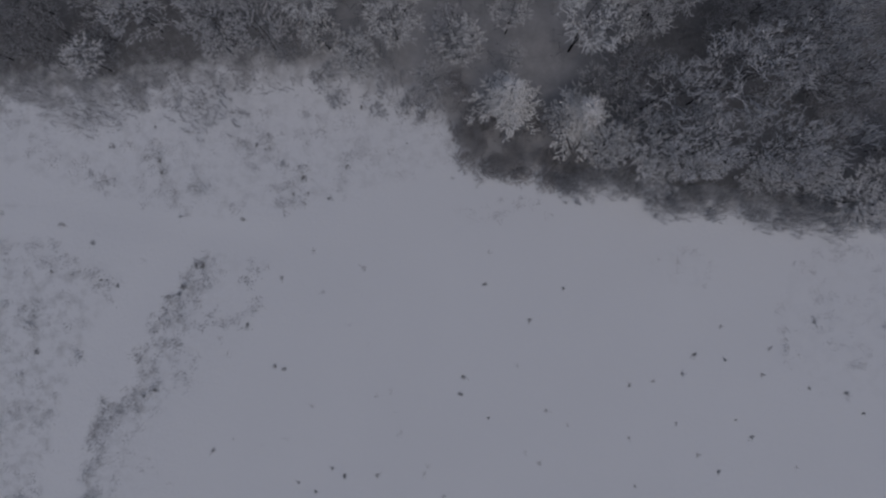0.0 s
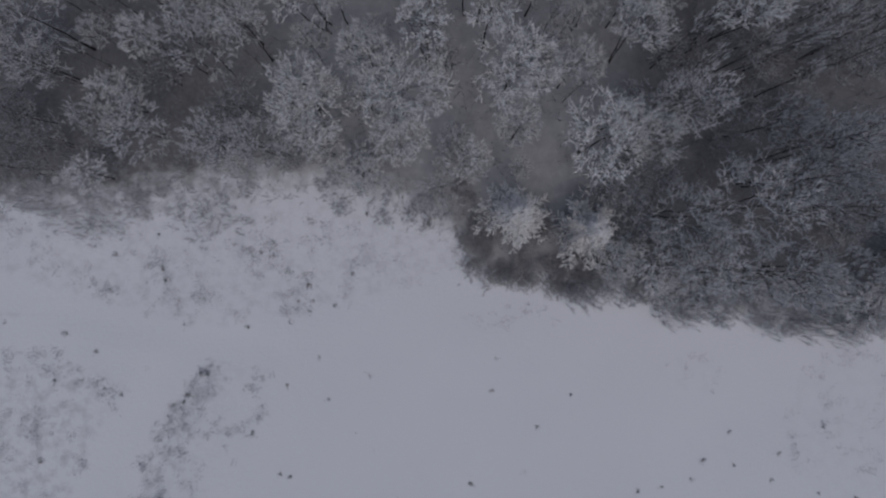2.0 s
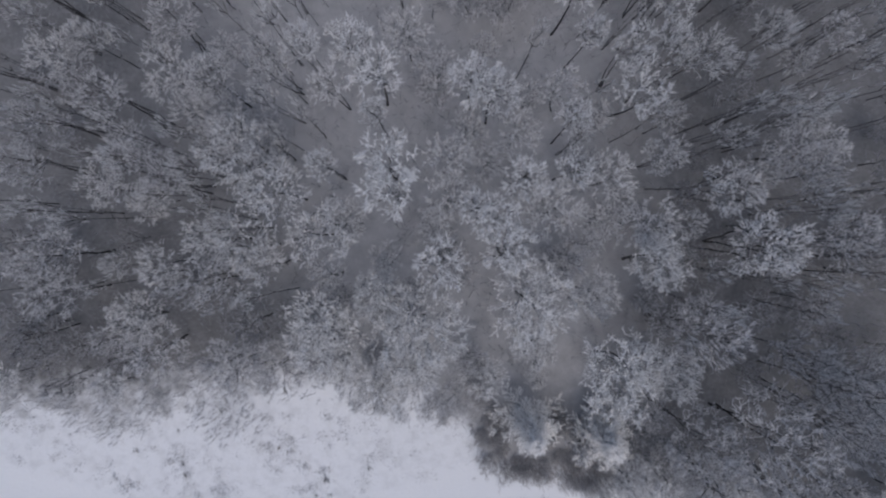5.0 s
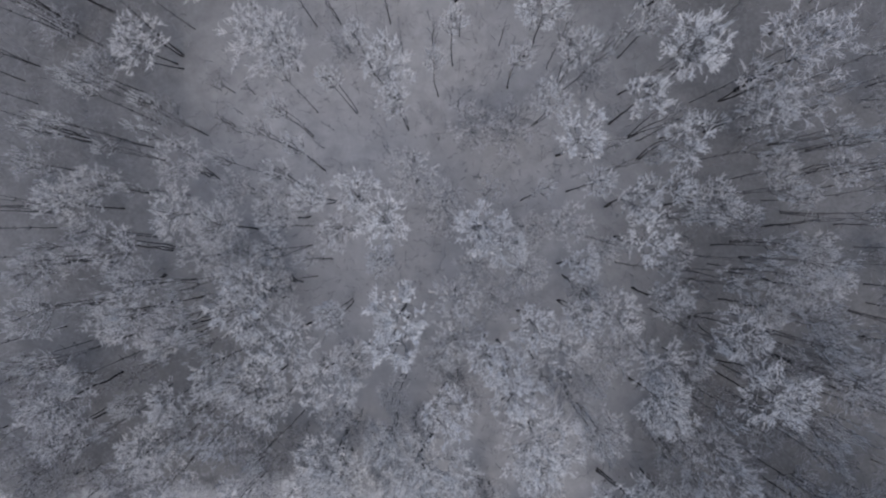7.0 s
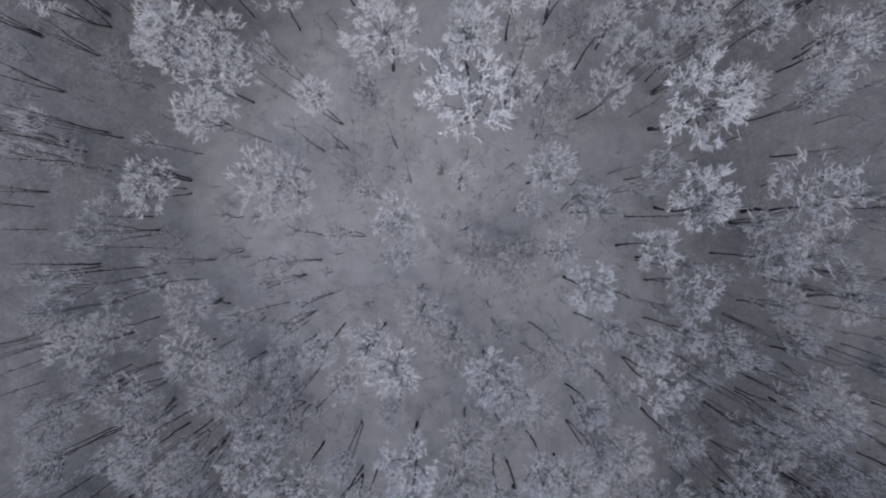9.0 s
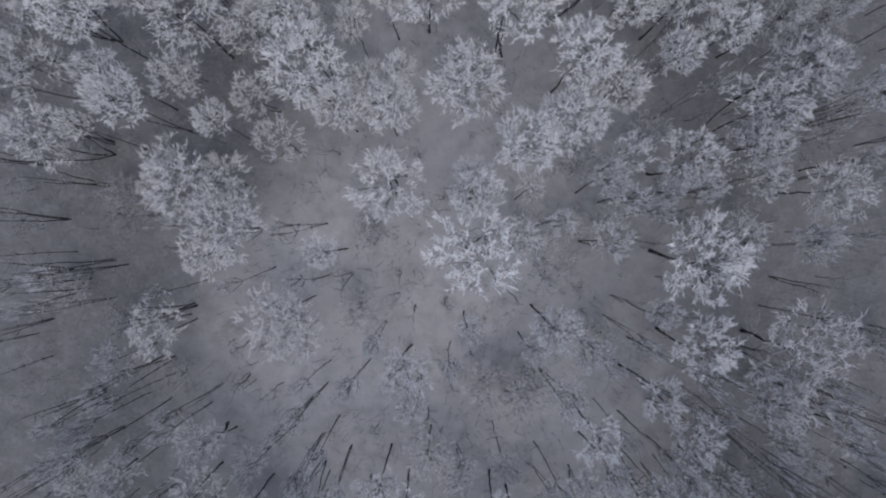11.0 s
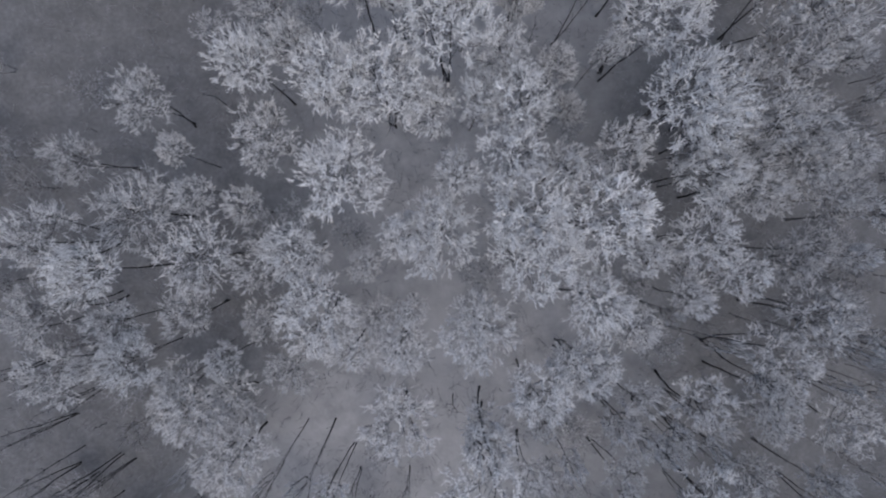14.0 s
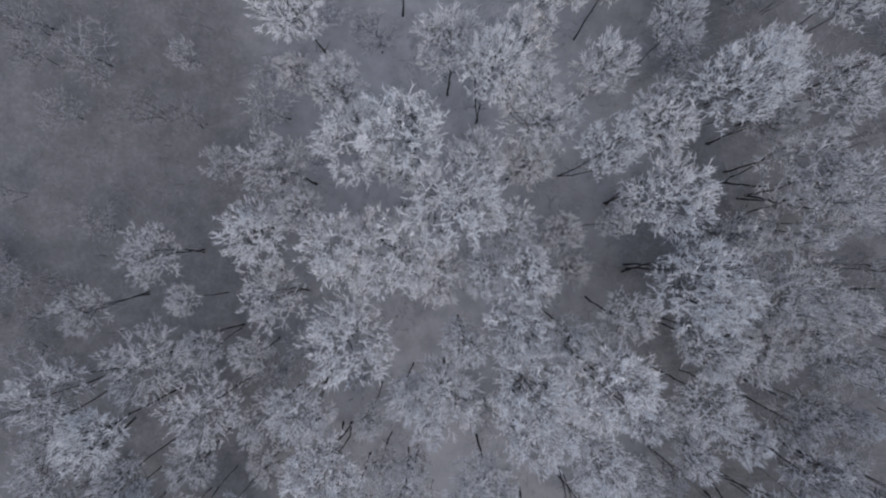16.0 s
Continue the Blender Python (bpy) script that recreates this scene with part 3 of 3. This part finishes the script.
STANDS.append((
    (5.0, 36.2, 15.2, 2.0),    (29.1, 36.3, 15.1, 1.8),    (9.3, 36.9, 14.5, 1.6),    (-25.5, 37.0, 14.1, 2.1),
    (-6.2, 37.6, 15.3, 3.1),    (-11.9, 37.7, 13.9, 1.2),    (-36.9, 38.0, 14.5, 2.1),    (-30.0, 38.1, 13.4, 2.1),
    (17.2, 38.2, 15.4, 2.2),    (-19.0, 38.2, 15.0, 2.3),    (30.5, 38.9, 11.0, 2.2),    (-17.7, 39.5, 9.0, 2.0),
    (-31.1, 40.4, 7.5, 2.1),    (-19.9, 40.5, 15.2, 1.8),    (9.3, 41.2, 14.8, 1.8),    (-36.8, 41.8, 14.4, 2.1),
    (-7.6, 42.0, 14.4, 2.1),    (12.2, 42.3, 10.8, 1.7),    (2.5, 43.1, 15.1, 1.8),    (-30.2, 43.5, 13.7, 2.3),
    (15.1, 43.6, 14.2, 2.3),    (-11.6, 44.3, 13.9, 1.6),    (0.8, 44.5, 14.2, 2.3),    (-32.2, 44.8, 14.1, 1.8),

))
STANDS.append((
    (-7.4, 45.0, 14.2, 2.8),    (-21.6, 45.4, 15.4, 2.0),    (20.7, 46.5, 15.5, 2.0),    (-16.3, 46.6, 13.9, 1.6),
    (14.1, 46.7, 15.4, 1.8),    (17.2, 47.5, 15.4, 1.6),    (-13.0, 47.5, 15.7, 2.7),    (-9.3, 47.7, 15.3, 2.0),
    (10.7, 48.1, 15.3, 1.6),    (34.2, 49.5, 9.1, 2.0),    (-37.1, 50.9, 13.5, 1.9),    (-26.0, 51.0, 9.0, 2.6),
    (17.8, 51.3, 15.3, 2.2),    (9.2, 52.2, 16.3, 2.6),    (24.6, 53.9, 14.5, 1.8),    (-6.2, 55.1, 15.2, 1.3),
    (14.7, 55.2, 15.1, 2.3),    (7.0, 55.3, 14.9, 1.6),    (-11.5, 57.0, 15.6, 1.8),    (-6.5, 58.0, 16.1, 2.2),
    (27.5, 58.3, 16.6, 3.5),    (-2.7, 58.4, 14.5, 1.1),    (9.0, 59.1, 15.8, 1.6),    (4.7, 59.1, 13.5, 1.2),

))
STANDS.append((
    (18.9, 59.3, 15.8, 2.7),    (-33.1, 59.4, 12.2, 1.4),    (-9.1, 60.5, 15.6, 1.8),    (-17.1, 61.0, 9.4, 2.5),
    (-1.0, 61.5, 15.2, 1.4),    (5.8, 61.7, 16.8, 2.2),    (-18.7, 61.9, 12.5, 2.9),    (15.9, 62.0, 14.1, 1.4),
    (-29.4, 62.1, 13.0, 2.4),    (18.3, 66.8, 18.1, 3.6),    (28.4, 67.8, 17.8, 2.3),    (-0.5, 68.1, 16.9, 3.7),
    (22.7, 68.3, 15.1, 2.0),    (-13.1, 68.4, 14.9, 2.7),    (11.4, 68.7, 14.5, 1.8),    (-25.3, 68.8, 10.9, 2.2),
    (3.8, 68.9, 14.5, 1.8),    (6.8, 70.2, 15.2, 1.4),    (-22.1, 70.8, 11.6, 2.9),    (15.1, 70.9, 14.7, 2.0),
    (12.8, 71.9, 14.8, 1.8),    (31.6, 72.1, 11.8, 2.4),    (15.7, 72.4, 15.5, 2.2),    (0.0, 72.5, 16.4, 2.4),

))
STANDS.append((
    (19.6, 73.1, 14.2, 1.8),    (4.7, 73.1, 14.2, 1.4),    (24.1, 73.3, 14.2, 1.8),    (11.0, 73.4, 14.2, 1.8),
    (-7.7, 74.0, 14.2, 3.2),    (-0.2, 74.0, 15.4, 2.5),    (-26.2, 75.0, 12.4, 2.4),    (-22.7, 75.0, 11.7, 2.7),
    (18.2, 75.0, 15.5, 2.5),    (-28.7, 75.2, 11.7, 1.9),    (12.9, 75.5, 15.1, 2.0),    (23.1, 75.7, 16.1, 2.0),
    (4.1, 76.7, 15.6, 2.2),    (-27.8, 77.4, 12.2, 2.2),    (-17.0, 78.4, 11.5, 1.9),    (23.9, 78.5, 15.5, 2.7),
    (8.0, 78.8, 15.4, 2.2),    (-36.6, 79.2, 13.8, 2.3),    (-6.9, 80.2, 13.8, 1.9),    (-11.2, 80.6, 13.5, 1.6),
    (27.3, 82.0, 15.4, 2.5),    (-0.4, 82.0, 15.5, 3.1),    (29.2, 82.2, 18.0, 2.5),    (-19.5, 82.8, 13.4, 1.9),

))
STANDS.append((
    (-25.3, 83.8, 16.2, 2.6),    (-13.5, 83.9, 15.6, 2.7),    (9.0, 84.0, 17.3, 3.0),    (17.5, 84.0, 14.4, 1.6),
    (-36.0, 84.6, 15.9, 2.2),    (26.0, 86.5, 16.3, 2.2),    (13.4, 87.3, 16.1, 2.2),    (-9.9, 87.6, 14.9, 1.8),
    (27.4, 87.6, 16.8, 2.0),    (-18.7, 87.8, 15.8, 2.2),    (4.1, 87.9, 17.7, 3.4),    (-23.7, 88.8, 17.2, 3.2),
    (-15.2, 88.8, 15.7, 2.0),    (17.9, 88.9, 15.2, 2.3),    (-6.5, 89.8, 15.2, 1.6),    (-3.6, 90.1, 16.5, 3.5),
    (-35.2, 90.7, 16.7, 2.6),    (9.4, 90.9, 18.1, 3.0),    (3.1, 91.4, 18.5, 2.7),    (29.7, 91.7, 17.3, 2.1),
    (24.2, 92.6, 17.2, 3.0),    (-28.9, 92.6, 16.4, 3.3),    (21.6, 93.0, 16.1, 2.4),    (17.2, 93.9, 17.3, 2.1),

))
STANDS.append((
    (27.9, 94.1, 16.4, 2.6),    (19.3, 94.5, 17.5, 2.1),    (-11.2, 94.6, 17.6, 3.6),    (-1.7, 94.6, 18.3, 2.3),
    (2.5, 95.6, 19.0, 2.1),    (27.1, 95.6, 17.7, 2.6),    (11.3, 96.2, 18.5, 2.5),    (-34.1, 97.2, 16.6, 2.6),
    (19.2, 97.3, 16.7, 2.4),    (22.4, 97.8, 18.5, 2.3),    (26.0, 98.2, 18.4, 2.9),    (-17.5, 98.4, 18.2, 3.6),
    (15.4, 98.9, 18.4, 3.3),    (2.9, 99.7, 18.7, 2.1),    (20.5, 100.0, 18.6, 3.3),    (-3.9, 100.0, 18.5, 2.5),
    (0.0, 100.0, 18.7, 2.1),    (-7.5, 101.5, 18.0, 3.0),    (-27.9, 101.8, 17.0, 3.2),    (-11.2, 102.1, 18.5, 2.5),
    (20.2, 102.3, 18.5, 2.5),    (24.9, 103.4, 17.3, 2.6),    (10.0, 103.6, 18.8, 1.2),    (-2.4, 105.3, 18.8, 3.3),

))
STANDS.append((
    (13.6, 105.6, 19.2, 2.7),    (27.5, 105.9, 18.7, 2.5),    (25.2, 108.2, 17.4, 2.8),    (-6.5, 108.3, 19.1, 2.1),
    (-0.7, 108.5, 19.2, 2.5),    (-16.2, 108.5, 17.7, 2.3),    (3.5, 108.6, 17.7, 2.3),    (8.4, 108.7, 19.1, 1.7),
    (-9.4, 109.9, 19.4, 2.5),    (-5.9, 110.1, 19.6, 2.4),    (13.2, 111.3, 19.5, 2.9),    (23.6, 111.7, 19.7, 2.4),
    (4.1, 111.8, 19.5, 3.1),    (17.1, 112.4, 19.9, 2.4),    (26.9, 113.3, 19.4, 2.5),    (-10.8, 114.3, 18.8, 2.5),
    (0.2, 114.5, 19.1, 1.9),    (9.0, 115.4, 19.3, 2.5),    (-14.6, 116.0, 18.1, 1.7),
))


# kinds chosen by side distance carry vignetting in their duller crown colours
for stand in STANDS:
    for x, y, tall, wide in stand:
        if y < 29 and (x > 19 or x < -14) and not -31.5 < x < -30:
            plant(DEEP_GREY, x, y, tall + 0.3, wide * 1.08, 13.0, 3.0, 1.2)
        elif y < 29 and tall > 12.4:
            plant(EDGE, x, y, tall + 0.3, wide, 15.0, 3.5, 1.2)
        elif y < 29:
            plant(DEEP, x, y, tall + 0.3, wide * 0.98, 13.0, 3.0, 1.2)
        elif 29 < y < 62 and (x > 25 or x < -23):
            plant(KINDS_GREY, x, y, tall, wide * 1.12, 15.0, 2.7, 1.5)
        elif y < 43 and (abs(x) > 12 or tall < 13):
            plant(KINDS_THIN, x, y, tall, wide * 1.12, 15.0, 2.7, 1.5)
        elif tall < 10.8 or (tall < 13.6 and y > 45 and x < -12):
            plant(DIM, x, y, tall, wide * 1.1, 13.0, 2.7, 1.5)
        elif y > 43 and (x > 20 or x < -16):
            plant(KINDS_THIN, x, y, tall, wide * 1.08, 15.0, 2.7, 1.5)
        elif wide > 3.05 and y > 76:
            plant(BIG, x, y, tall, wide * 1.08, 15.0, 3.5, 1.2)
        elif y < 76:
            plant(CLUMPY, x, y, tall, wide * 1.16, 15.0, 2.7, 1.5)
        else:
            plant(KINDS, x, y, tall, wide * 1.22, 15.0, 2.7, 1.5)

# low trees along the southern edge
for k in range(16):
    x = 14 + 33 * (k + dice.random()) / 16
    plant(DIM, x, float(wood_edge(x)) + dice.uniform(2.0, 5.5), dice.uniform(6.0, 8.5), dice.uniform(1.6, 2.4), 13.0, 2.7)
for k in range(4):
    x = -48 + 44 * (k + dice.random()) / 4
    plant(DIM, x, float(wood_edge(x)) + dice.uniform(3.5, 6.5), dice.uniform(5.0, 7.5), dice.uniform(1.5, 2.2), 13.0, 2.7)

# slender trees that stand close together, most of them on the eastern side
tries, poles = 0, 0
while poles < 175 and tries < 6000:
    tries += 1
    x, y = dice.choice(((dice.uniform(-46, -12), dice.uniform(26, 72)), (dice.uniform(5, 46), dice.uniform(24, 62)), (dice.uniform(14, 47), dice.uniform(22, 100))))
    if min(math.hypot(x - a, y - b) - r * 0.45 for a, b, r in planted) < 0.7:
        continue
    plant(THIN, x, y, dice.uniform(11.0, 15.5), dice.uniform(0.9, 1.6), 11.0, 1.9, 3.0)
    poles += 1

# smaller frosted trees that close the gaps in the canopy
for kinds, count, y0, y1, h0, h1, r0, r1, base in ((DIM, 34, 28, 50, 9.5, 12.5, 1.6, 2.3, 13.0), (KINDS, 22, 78, 104, 13.0, 15.5, 1.6, 2.3, 15.0), (KINDS, 18, 104, 132, 16.0, 19.5, 2.3, 3.0, 15.0)):
    tries, filled = 0, 0
    while filled < count and tries < 4000:
        tries += 1
        x, y = dice.uniform(-38, 34), dice.uniform(y0, y1)
        if x < -18 and y > 98 or min(math.hypot(x - a, y - b) - r for a, b, r in planted) < 1.0:
            continue
        plant(kinds, x, y, dice.uniform(h0, h1), dice.uniform(r0, r1), base, 2.7)
        filled += 1

# dark trees with several thin stems, at both sides of the wood, and slim ones on the open floor
BARE_SPOTS = (
    (-42.0, 72.8), (-44.0, 78.3), (-37.0, 68.3), (-36.5, 80.5), (-37.2, 75.7), (-40.5, 65.0), (-29.0, 63.5), (-38.7, 54.7), (-31.5, 58.0), (-41.7, 67.7),
    (16.9, 54.0), (30.5, 44.7), (27.0, 40.0), (26.3, 57.0), (38.0, 49.5), (33.4, 73.6), (18.6, 70.4), (31.0, 63.5), (34.0, 79.0))
SLIM_SPOTS = ((-12.5, 65.5), (-16.6, 63.7), (-7.2, 66.0), (-6.0, 62.5), (-2.8, 62.8), (-0.4, 64.3), (3.7, 63.0), (6.6, 65.0), (18.7, 64.3), (14.0, 62.5), (-24.9, 79.8), (-23.7, 76.2))
for x, y in BARE_SPOTS:
    plant(BARE[:4], x, y, dice.uniform(10.5, 13.5), 1.0, 12.0, 1.0, 2.0)
for x, y in SLIM_SPOTS:
    plant(BARE[4:], x, y, dice.uniform(8.5, 11.5), 0.75, 12.0, 1.0, 2.0)

# low grey young trees in the gaps between the taller ones
tries, low_count = 0, 0
while low_count < 200 and tries < 16000:
    tries += 1
    x, y = dice.uniform(-52, 50), dice.choice((dice.uniform(8, 134), dice.uniform(8, 32), dice.uniform(70, 134)))
    if y < wood_edge(x) + 4.0 or math.hypot(x - 6.2, y - 13) < 5.5:
        continue
    gap = min(math.hypot(x - a, y - b) - r for a, b, r in planted)
    if gap < (-1.3 if y < 31 else -0.6 if y < 72 else 0.2) or noise.noise((x * 0.07, y * 0.07, 2.0)) < -0.18:
        continue
    # dark twigs beyond the middle strip imitate vignetting too
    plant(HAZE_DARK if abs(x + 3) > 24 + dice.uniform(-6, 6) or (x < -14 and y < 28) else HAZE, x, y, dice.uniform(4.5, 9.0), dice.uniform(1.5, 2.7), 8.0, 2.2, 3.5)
    low_count += 1

# conifers at the corner of the wood
conifer = tagged(frosted_conifer(7), "young conifer with frost-laden boughs at the edge of the wood", "conifer", "conifers at the wood's corner")
conifer.matrix_basis = pose(6.2, 13.0, 0, 0, 0, 20) @ Matrix.Diagonal((1.05, 1.05, 1, 1))
copy_thing(conifer, pose(13.4, 11.0, 0, 4, 2, 140) @ Matrix.Diagonal((1.12, 1.05, 0.8, 1)))

# ---------------------------------------------------------------- shrubs along the edge of the wood
SHRUBS = [tagged(bare_shrub(21, mat=MAT_SHRUB), "bare grey frosted shrub at the edge of the wood", "shrub", "grey shrubs along the wood"),
          tagged(bare_shrub(22, 3.2, 2.3, 40, MAT_SHRUB), "bare grey frosted shrub at the edge of the wood", "shrub", "grey shrubs along the wood")]
LOW = [tagged(bare_shrub(27, 1.1, 3.0, 26, MAT_SHRUB, 20), "low bare shrub with fine grey twigs in thin snow", "shrub", "low shrubs along the wood"),
        tagged(bare_shrub(28, 1.8, 2.6, 30, MAT_SHRUB, 20), "low bare shrub with fine grey twigs in thin snow", "shrub", "low shrubs along the wood")]
BROWN = [tagged(bare_shrub(23, 2.6, 1.7, 40, MAT_SHRUB_BROWN, 26), "dense brown bare shrub at the corner of the wood", "shrub", "brown shrubs at the wood's corner"),
         tagged(bare_shrub(24, 2.0, 1.4, 34, MAT_SHRUB_BROWN, 26), "dense brown bare shrub at the corner of the wood", "shrub", "brown shrubs at the wood's corner")]


def set_shrub(kinds, x, y, size):
    root = dice.choice(kinds)
    m = pose(x, y, 0, 0, 0, dice.uniform(0, 360)) @ Matrix.Diagonal((size, size, size * dice.uniform(0.8, 1.15), 1))
    if root.name in used:
        return copy_thing(root, m)
    used.add(root.name)
    root.matrix_basis = m
    return root


for k in range(56):
    x = 0.9 + 13 * (k + dice.random()) / 56
    set_shrub(BROWN, x, float(wood_edge(x)) + dice.uniform(0.2, 7.0), dice.uniform(0.7, 1.2))
for k in range(56):
    x = 12 + 36 * (k + dice.random()) / 56
    set_shrub(SHRUBS, x, float(wood_edge(x)) + dice.uniform(0.2, 3.2), dice.uniform(0.7, 1.2))
for k in range(64):
    x = -52 + 52 * (k + dice.random()) / 64
    set_shrub(LOW if x < -16 - dice.uniform(0, 6) else SHRUBS, x, float(wood_edge(x)) + dice.uniform(-0.8, 7.0) - (2.0 * dice.random() if x < -22 else 0), dice.uniform(0.5, 1.35))

set_shrub(BROWN, -27.6, 17.9, 1.25)
set_shrub(BROWN, -2.1, 12.3, 0.6)

# dark saplings on the open floor
SAPLINGS = [tagged(bare_sapling(k), "thin dark bare sapling on the forest floor", "sapling", "saplings on the forest floor") for k in (51, 52, 53, 54)]
SPOTS = [(-5.2, 51.6), (-3.8, 49.4), (1.4, 49.8), (-7.8, 63.7), (-2.8, 63.0), (-10.4, 50.1), (-2.7, 53.8), (0.4, 55.3), (-14.5, 53.3), (-20.3, 54.7), (11.1, 61.0)]
while len(SPOTS) < 70:
    x, y = dice.uniform(-40, 40), dice.uniform(22, 122)
    if min(math.hypot(x - a, y - b) for a, b, r in planted) > 2.2:
        SPOTS.append((x, y))
for x, y in SPOTS:
    set_shrub(SAPLINGS, x, y, dice.uniform(0.6, 1.1))

# fine undergrowth all over the forest floor
under = Shape()
rng = np.random.default_rng(31)
count = 26000
ux, uy = rng.uniform(-55, 52, count), rng.uniform(1, 140, count)
keep = uy > wood_edge(ux) + 0.8
ux, uy = ux[keep], uy[keep]
keep = np.array([noise.noise((a * 0.16, b * 0.16, 9.0)) > -0.12 for a, b in zip(ux, uy)])
ux, uy = ux[keep], uy[keep]
foot = np.stack([ux, uy, np.full(len(ux), -0.05)], 1)
way = unit(np.stack([rng.normal(0, 0.55, len(ux)), rng.normal(0, 0.55, len(ux)), np.full(len(ux), 1.0)], 1))
tip = foot + way * rng.uniform(0.5, 2.3, len(ux))[:, None]
under.spikes(foot, tip, 0.045)
for k in range(3):
    c = foot + (tip - foot) * rng.uniform(0.3, 0.95, len(ux))[:, None]
    under.spikes(c, c + unit(way + rng.normal(0, 0.7, (len(ux), 3))) * rng.uniform(0.25, 0.8, len(ux))[:, None], 0.035)
tagged(new("undergrowth", under.mesh("undergrowth", MAT_SHRUB_DARK, False)), "fine bare undergrowth twigs over the forest floor", "undergrowth", kind="stuff")

# ---------------------------------------------------------------- grass
TUFTS_A = (
    (-13.8, -18.2),    (-16.8, -14.2),    (-17.8, -14.0),    (-7.9, -11.5),    (-9.8, -9.5),    (-12.6, -6.0),    (-5.6, -16.6),    (-7.1, -17.1),
    (-5.1, -18.8),    (-4.5, -21.0),    (2.1, -15.1),    (1.9, -16.9),    (4.8, -19.5),    (7.8, -13.9),    (10.9, -18.7),    (13.3, -20.2),
    (8.7, -23.2),    (9.2, -9.1),    (19.7, -16.0),    (19.7, -21.6),    (22.3, -15.5),    (24.7, -20.1),    (27.1, -23.4),    (25.4, -14.7),
    (26.6, -12.7),    (29.9, -13.3),    (34.6, -12.1),    (33.8, -14.8),    (31.1, -19.7),    (32.8, -21.5),    (38.9, -16.3),    (42.8, -16.8),

)
TUFTS_B = (
    (44.6, -19.0),    (37.6, -24.8),    (29.3, -25.2),    (-15.3, -26.4),    (-10.5, -25.7),    (-13.5, -27.4),    (-1.6, -24.6),    (-2.0, -25.4),
    (-7.0, -25.7),    (-19.1, -22.4),    (-22.2, -21.7),    (-16.7, -21.6),    (-24.4, -22.9),    (-11.7, -24.9),    (4.4, -5.2),    (12.7, -5.7),
    (4.9, -1.8),    (-13.6, -1.6),    (-8.2, -3.6),    (0.1, -27.8),    (10.2, -24.3),    (20.4, -26.8),    (-20.7, -9.5),    (-17.0, -4.5),
    (-34.2, -5.4),    (-42.9, -12.4),    (-40.2, 1.0),    (22.7, -2.7),    (24.8, -3.0),    (29.3, -9.7),    (27.5, -5.4),    (39.2, -9.2),

)


TUFT_MESHES = [grass_tuft(60 + k, 0.48, 0.33, 30) for k in range(5)]
for k, (x, y) in enumerate(TUFTS_A + TUFTS_B):
    t = new("grass_tuft", TUFT_MESHES[k % 5])
    s = dice.uniform(0.7, 1.3)
    t.matrix_basis = pose(x, y, 0, 0, 0, dice.uniform(0, 360)) @ Matrix.Diagonal((s, s, s, 1))
    tagged(t, "dry dark grass tuft sticking out of the snow field", "grass tuft", "tufts in the snow field")

CLUMPS = (
    (-29.5, 6.5),    (-28.1, 4.5),    (-27.5, 1.9),    (-14.6, 5.9),    (-15.7, 4.2),    (-14.2, 4.3),    (-14.5, 3.2),    (-16.5, 2.2),
    (-11.9, 3.8),    (-21.0, 1.6),    (-19.5, 9.4),    (-34.6, 9.2),    (-30.1, 11.3),    (-39.9, 1.0),    (-34.3, -5.4),    (-46.3, 2.2),
    (-26.0, -3.3),    (-27.4, -5.5),    (-25.5, 13.3),    (-5.6, 8.6),    (-3.8, 9.5),    (1.0, 5.9),    (-29.7, 7.7),    (-42.9, -12.4),
    (-41.2, -3.9),    (-30.5, -16.5),    (-31.7, -17.1),    (-10.0, 7.1),    (-8.5, 13.3),    (-25.3, -3.3),    (-27.8, -6.3),    (-41.6, -9.5),
    (-36.0, -4.8),    (-45.8, -18.9),    (-36.8, -0.9),
)


CLUMP_MESHES = [grass_tuft(90 + k, 0.7, 0.3, 56) for k in range(4)]
for k, (x, y) in enumerate(CLUMPS):
    t = new("weed_clump", CLUMP_MESHES[k % 4])
    s = dice.uniform(0.7, 1.3)
    t.matrix_basis = pose(x, y, 0, 0, 0, dice.uniform(0, 360)) @ Matrix.Diagonal((s, s, s, 1))
    tagged(t, "dark clump of dry weeds half buried in snow", "weed clump", "weed clumps beside the tracks")

# weeds too many to count beside the tracks
weed = Shape()
wa, wb = [], []
for k in range(44000):
    x, y = dice.uniform(-54, 50), dice.uniform(-32, 13)
    w = weediness(x, y)
    patch = noise.noise((x * 0.28, y * 0.28, 2.0)) * 1.2 + noise.noise((x * 0.9, y * 0.9, 7.0))
    clump = (0.42 + 0.35 * patch) if w >= 1 else w * max(0.0, patch - 0.02) * 1.3
    if dice.random() > clump:
        continue
    for b in range(12):
        a, ln = dice.uniform(0, 6.283), dice.uniform(0.10, 0.38)
        fx, fy = x + dice.gauss(0, 0.26), y + dice.gauss(0, 0.2)
        wa.append((fx, fy, -0.05))
        wb.append((fx + math.cos(a) * ln, fy + math.sin(a) * ln, ln * dice.uniform(0.4, 1.0)))
weed.spikes(wa, wb, 0.035)
tagged(new("weeds", weed.mesh("weeds", MAT_WEED, False)), "dry weeds and grass poking through the snow", "weeds", kind="stuff")
